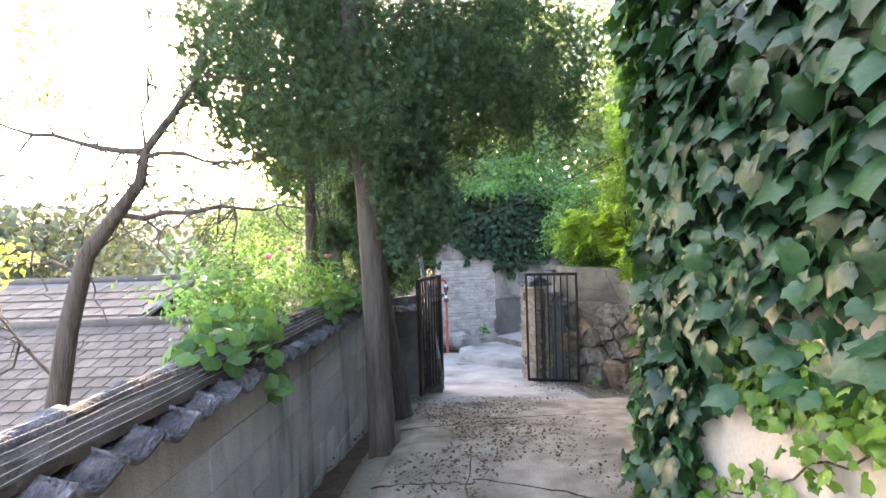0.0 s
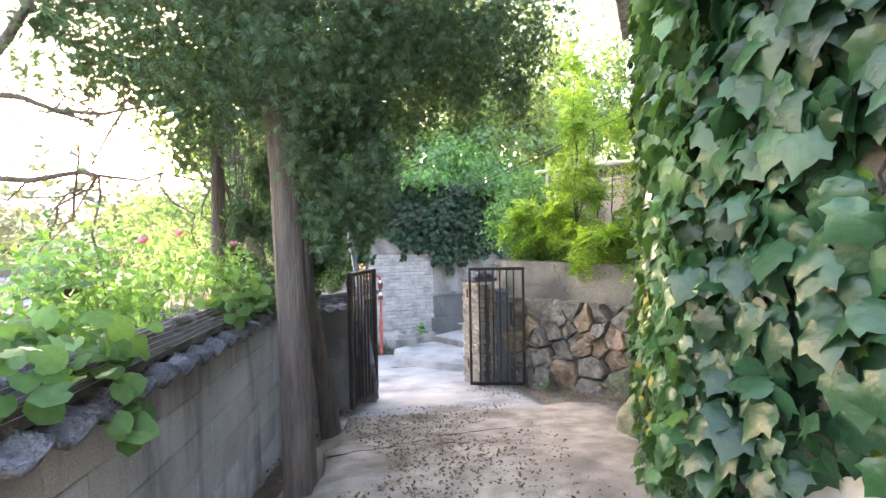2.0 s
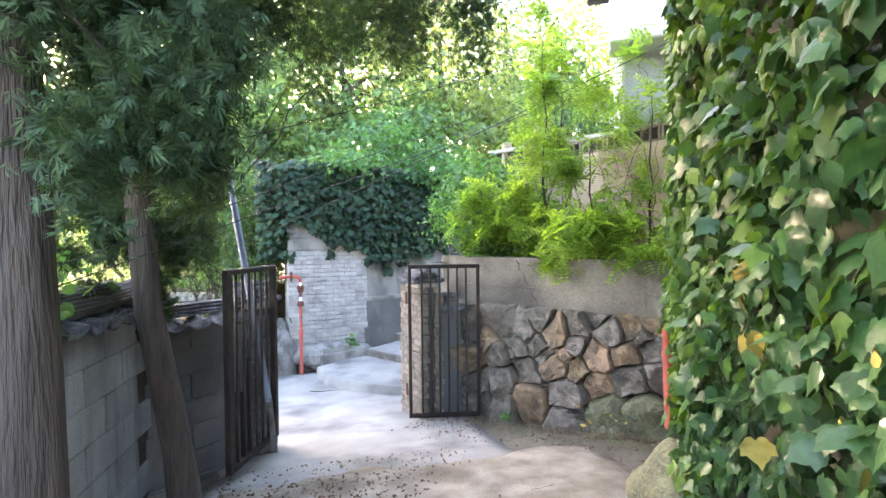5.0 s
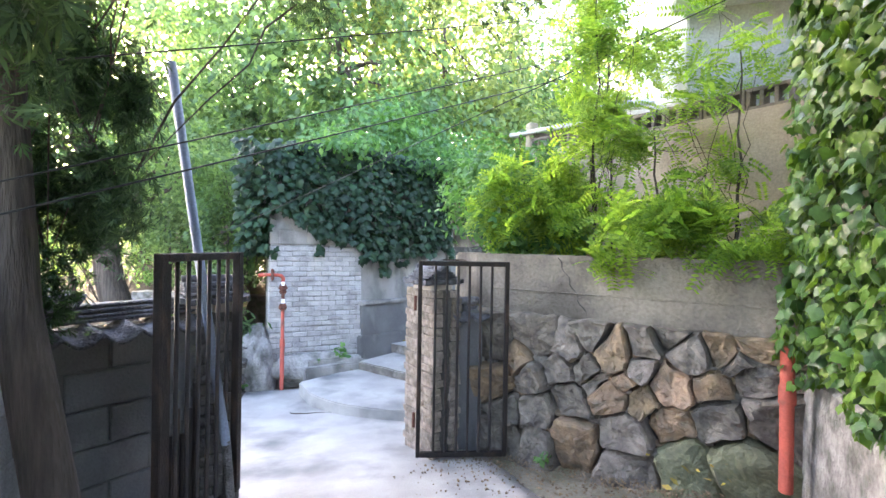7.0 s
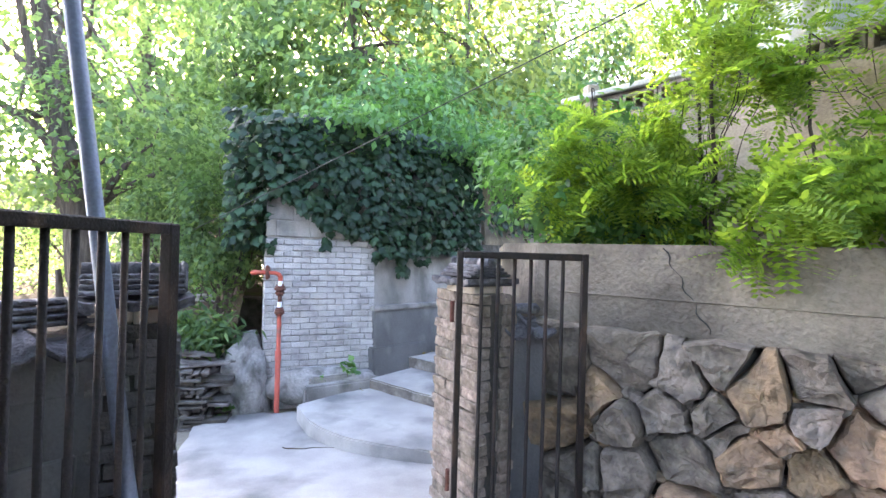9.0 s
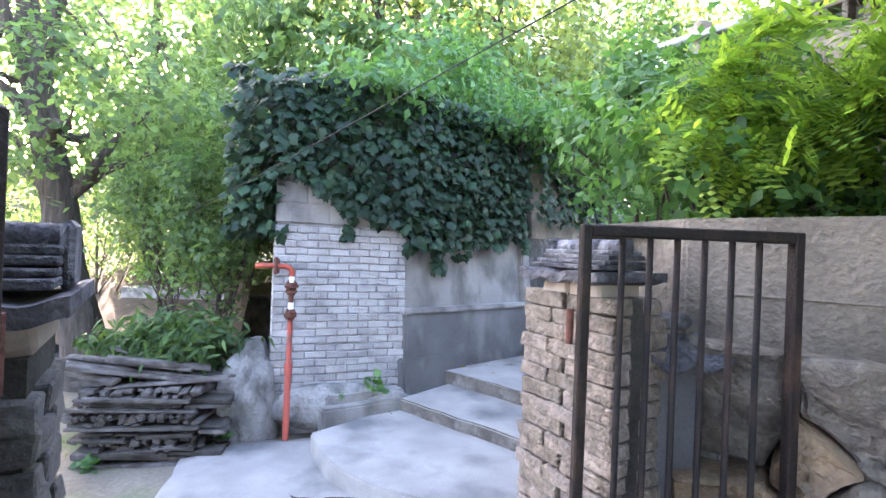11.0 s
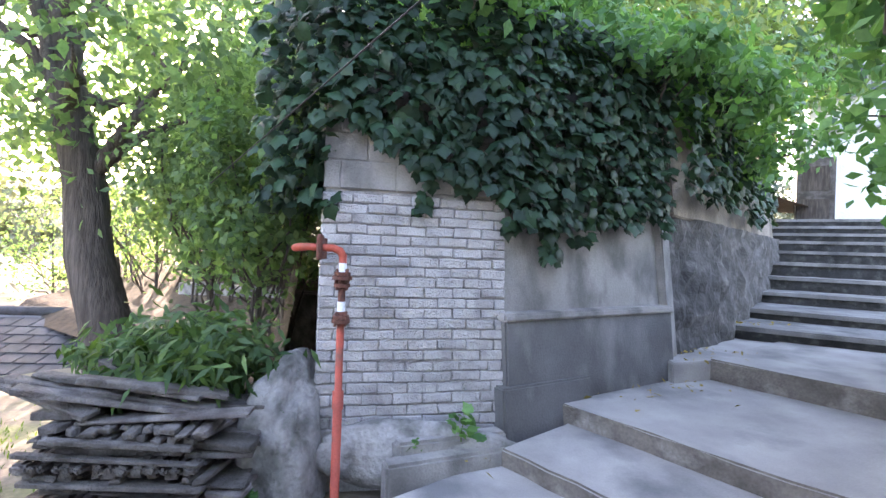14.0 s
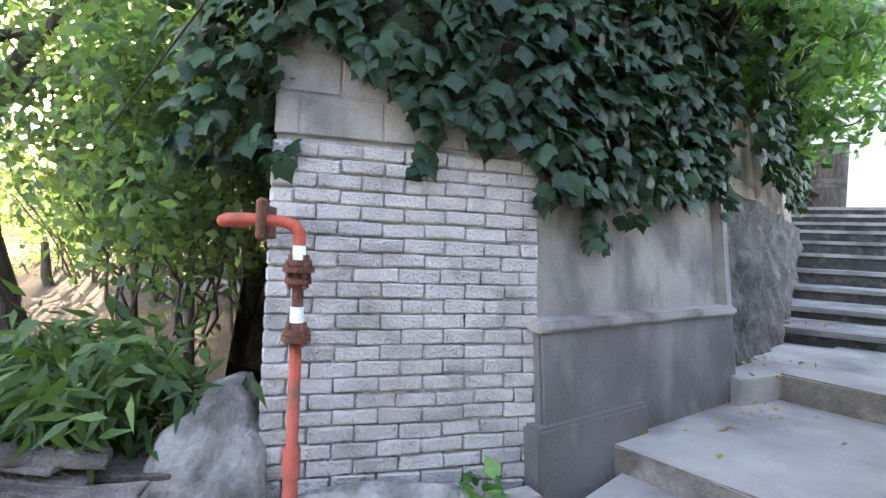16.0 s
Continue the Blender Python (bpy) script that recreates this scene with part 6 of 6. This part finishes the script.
# cement blocks above the bricks
wall_block = bpy.data.objects["wall_block"]
for r, first in ((0, 0.11), (1, 0.30), (2, 0.11)):
    z = 1.345 + r * 0.205
    u, wide = 0.0, first
    while u < length - 0.05:
        wide = min(wide, length - u)
        p = A0 + d * (u + wide / 2) + n * (0.028 + BATTER * (z + 0.6))
        child("block", bm_mesh("block", box(wide - 0.008, 0.03, 0.195, 0.005, 0.002), M["cement"]), wall_block, Matrix.Translation((p.x, p.y, z)) @ Matrix.Rotation(ang, 4, "Z") @ Matrix.Rotation(-math.atan(BATTER), 4, "X"))
        u += wide
        wide = 0.40
# side courses round the corner
for c in range(23):
    z = -0.42 + c * 0.0725
    p = A0 + n * (0.13 + BATTER * (z + 0.6)) + d * 0.02
    child("brick", kinds[0][1], wall_brick, Matrix.Translation((p.x, p.y, z)) @ Matrix.Rotation(ang + math.pi / 2, 4, "Z"))
# fieldstones: cells of an uneven packing
SEEDS = [-0.15, 0.40, 0.08, 0.31, 0.26, 0.49, 0.20, 0.18, 0.42, 0.28, 0.54, 0.47, 0.66, 0.34, 0.85, 0.48, 1.08, 0.57, 1.07, 0.41, 1.37, 0.54, 1.54, 0.61, 1.75, 0.67,
         1.26, 0.33, 1.50, 0.34, 1.73, 0.44, 0.95, 0.30, 1.06, 0.18, 0.84, 0.16, 0.51, 0.07, 0.25, -0.09, 0.01, -0.13, -0.12, 0.10, -0.01, -0.33, 0.21, -0.32, 0.53, -0.22,
         0.94, -0.10, 1.25, 0.04, 1.55, 0.15, 1.79, 0.24, 0.96, -0.28, 1.35, -0.14, 1.63, -0.04, 0.72, 0.26, 0.70, 0.57, 1.24, 0.65, 1.65, 0.54]
seeds = list(zip(SEEDS[::2], SEEDS[1::2]))
def heavy(i):
    """Weight of a stone in the packing: big ones take more room."""
    return 0.007 if i in (26, 28, 19, 13, 10, 7, 25) else -0.004 if i in (1, 9, 16, 30, 33, 36, 37, 38) else 0.0


TAN = (1, 11, 13, 14, 7, 16, 17, 18, 25, 27, 12, 22)
corners = {}
for i, (u, v) in enumerate(seeds):
    poly = [(-0.36, -0.6), (2.04, -0.6), (2.04, 0.72), (-0.36, 0.72)]
    for k, (a, b) in enumerate(seeds):
        if k == i:
            continue
        dx, dy = a - u, b - v
        sh = 0.5 + (heavy(i) - heavy(k)) / (2 * (dx * dx + dy * dy))
        mx, my = u + dx * sh, v + dy * sh
        out = []
        for j in range(len(poly)):
            p, q = poly[j], poly[(j + 1) % len(poly)]
            sp, sq = (p[0] - mx) * dx + (p[1] - my) * dy, (q[0] - mx) * dx + (q[1] - my) * dy
            if sp <= 0:
                out.append(p)
            if sp * sq < 0:
                t_ = sp / (sp - sq)
                out.append((p[0] + (q[0] - p[0]) * t_, p[1] + (q[1] - p[1]) * t_))
        poly = out
        if len(poly) < 3:
            break
    if len(poly) < 3:
        continue
    cu, cv = sum(p[0] for p in poly) / len(poly), sum(p[1] for p in poly) / len(poly)
    ring = []
    for j in range(len(poly)):
        p, q = poly[j], poly[(j + 1) % len(poly)]
        for f in (0.05, 0.28, 0.5, 0.72, 0.95):
            ring.append((p[0] + (q[0] - p[0]) * f, p[1] + (q[1] - p[1]) * f))
    bm = bmesh.new()
    rings = []
    bulge = random.uniform(0.05, 0.13)
    tu, tv, shrink, turn = random.uniform(-0.35, 0.35), random.uniform(-0.3, 0.45), random.uniform(0.93, 1.0), random.uniform(-0.12, 0.12)
    ring = [(cu + (a - cu) - turn * (b - cv), cv + (b - cv) + turn * (a - cu)) for a, b in ring]
    for p in poly:
        corners[(round(p[0], 2), round(p[1], 2))] = p
    for f, h in ((0.97, -0.14), (0.985, bulge * 0.3), (0.95, bulge * 0.75), (0.86, bulge), (0.6, bulge), (0.38, bulge * 1.03), (0.18, bulge)):
        row = []
        for j, p in enumerate(ring):
            uu, vv = cu + (p[0] - cu) * f * shrink, cv + (p[1] - cv) * f * shrink
            uu += 0.016 * noise.noise(Vector((p[0] * 11, p[1] * 11, 3))) + 0.012 * noise.noise(Vector((p[0] * 40, p[1] * 40, i)))
            vv += 0.016 * noise.noise(Vector((p[0] * 11, p[1] * 11, 8))) + 0.012 * noise.noise(Vector((p[0] * 40, p[1] * 40, i + 50)))
            uu += 0.022 * noise.noise(Vector((p[0] * 4.5, p[1] * 4.5, 21)))
            vv += 0.022 * noise.noise(Vector((p[0] * 4.5, p[1] * 4.5, 33)))
            hh = h + (tu * (uu - cu) + tv * (vv - cv) if h > 0 else 0) + 0.045 * noise.noise(Vector((uu * 7, vv * 7, i))) + 0.022 * noise.noise(Vector((uu * 24, vv * 24, i)))
            row.append(bm.verts.new(rub(uu, vv, hh)))
        rings.append(row)
    for a, b in zip(rings, rings[1:]):
        for j in range(len(ring)):
            bm.faces.new((a[j], a[(j + 1) % len(ring)], b[(j + 1) % len(ring)], b[j]))
    bm.faces.new(rings[-1])
    kind = "stone_moss" if i in (31, 32) else "stone_tan" if i in TAN else "stone_grey"
    part("stone", bm, M[kind], rubble)
# small wedging stones where the big ones meet
for k, (cu, cv) in enumerate(corners.values()):
    if not (-0.3 < cu < 2.0 and -0.5 < cv < 0.68) or k % 7 == 3:
        continue
    bm = bmesh.new()
    bmesh.ops.create_icosphere(bm, subdivisions=2, radius=1)
    su, sv = random.uniform(0.030, 0.075), random.uniform(0.025, 0.055)
    for v in bm.verts:
        d = v.co.normalized() * (1 + 0.35 * noise.noise(v.co * 1.6 + Vector((k * 3.1, 0, 0))))
        v.co = rub(cu + d.x * su, cv + d.y * sv, -0.01 + d.z * 0.05)
    part("stone", bm, M[("stone_grey", "stone_tan", "stone_grey")[k % 3]], rubble)
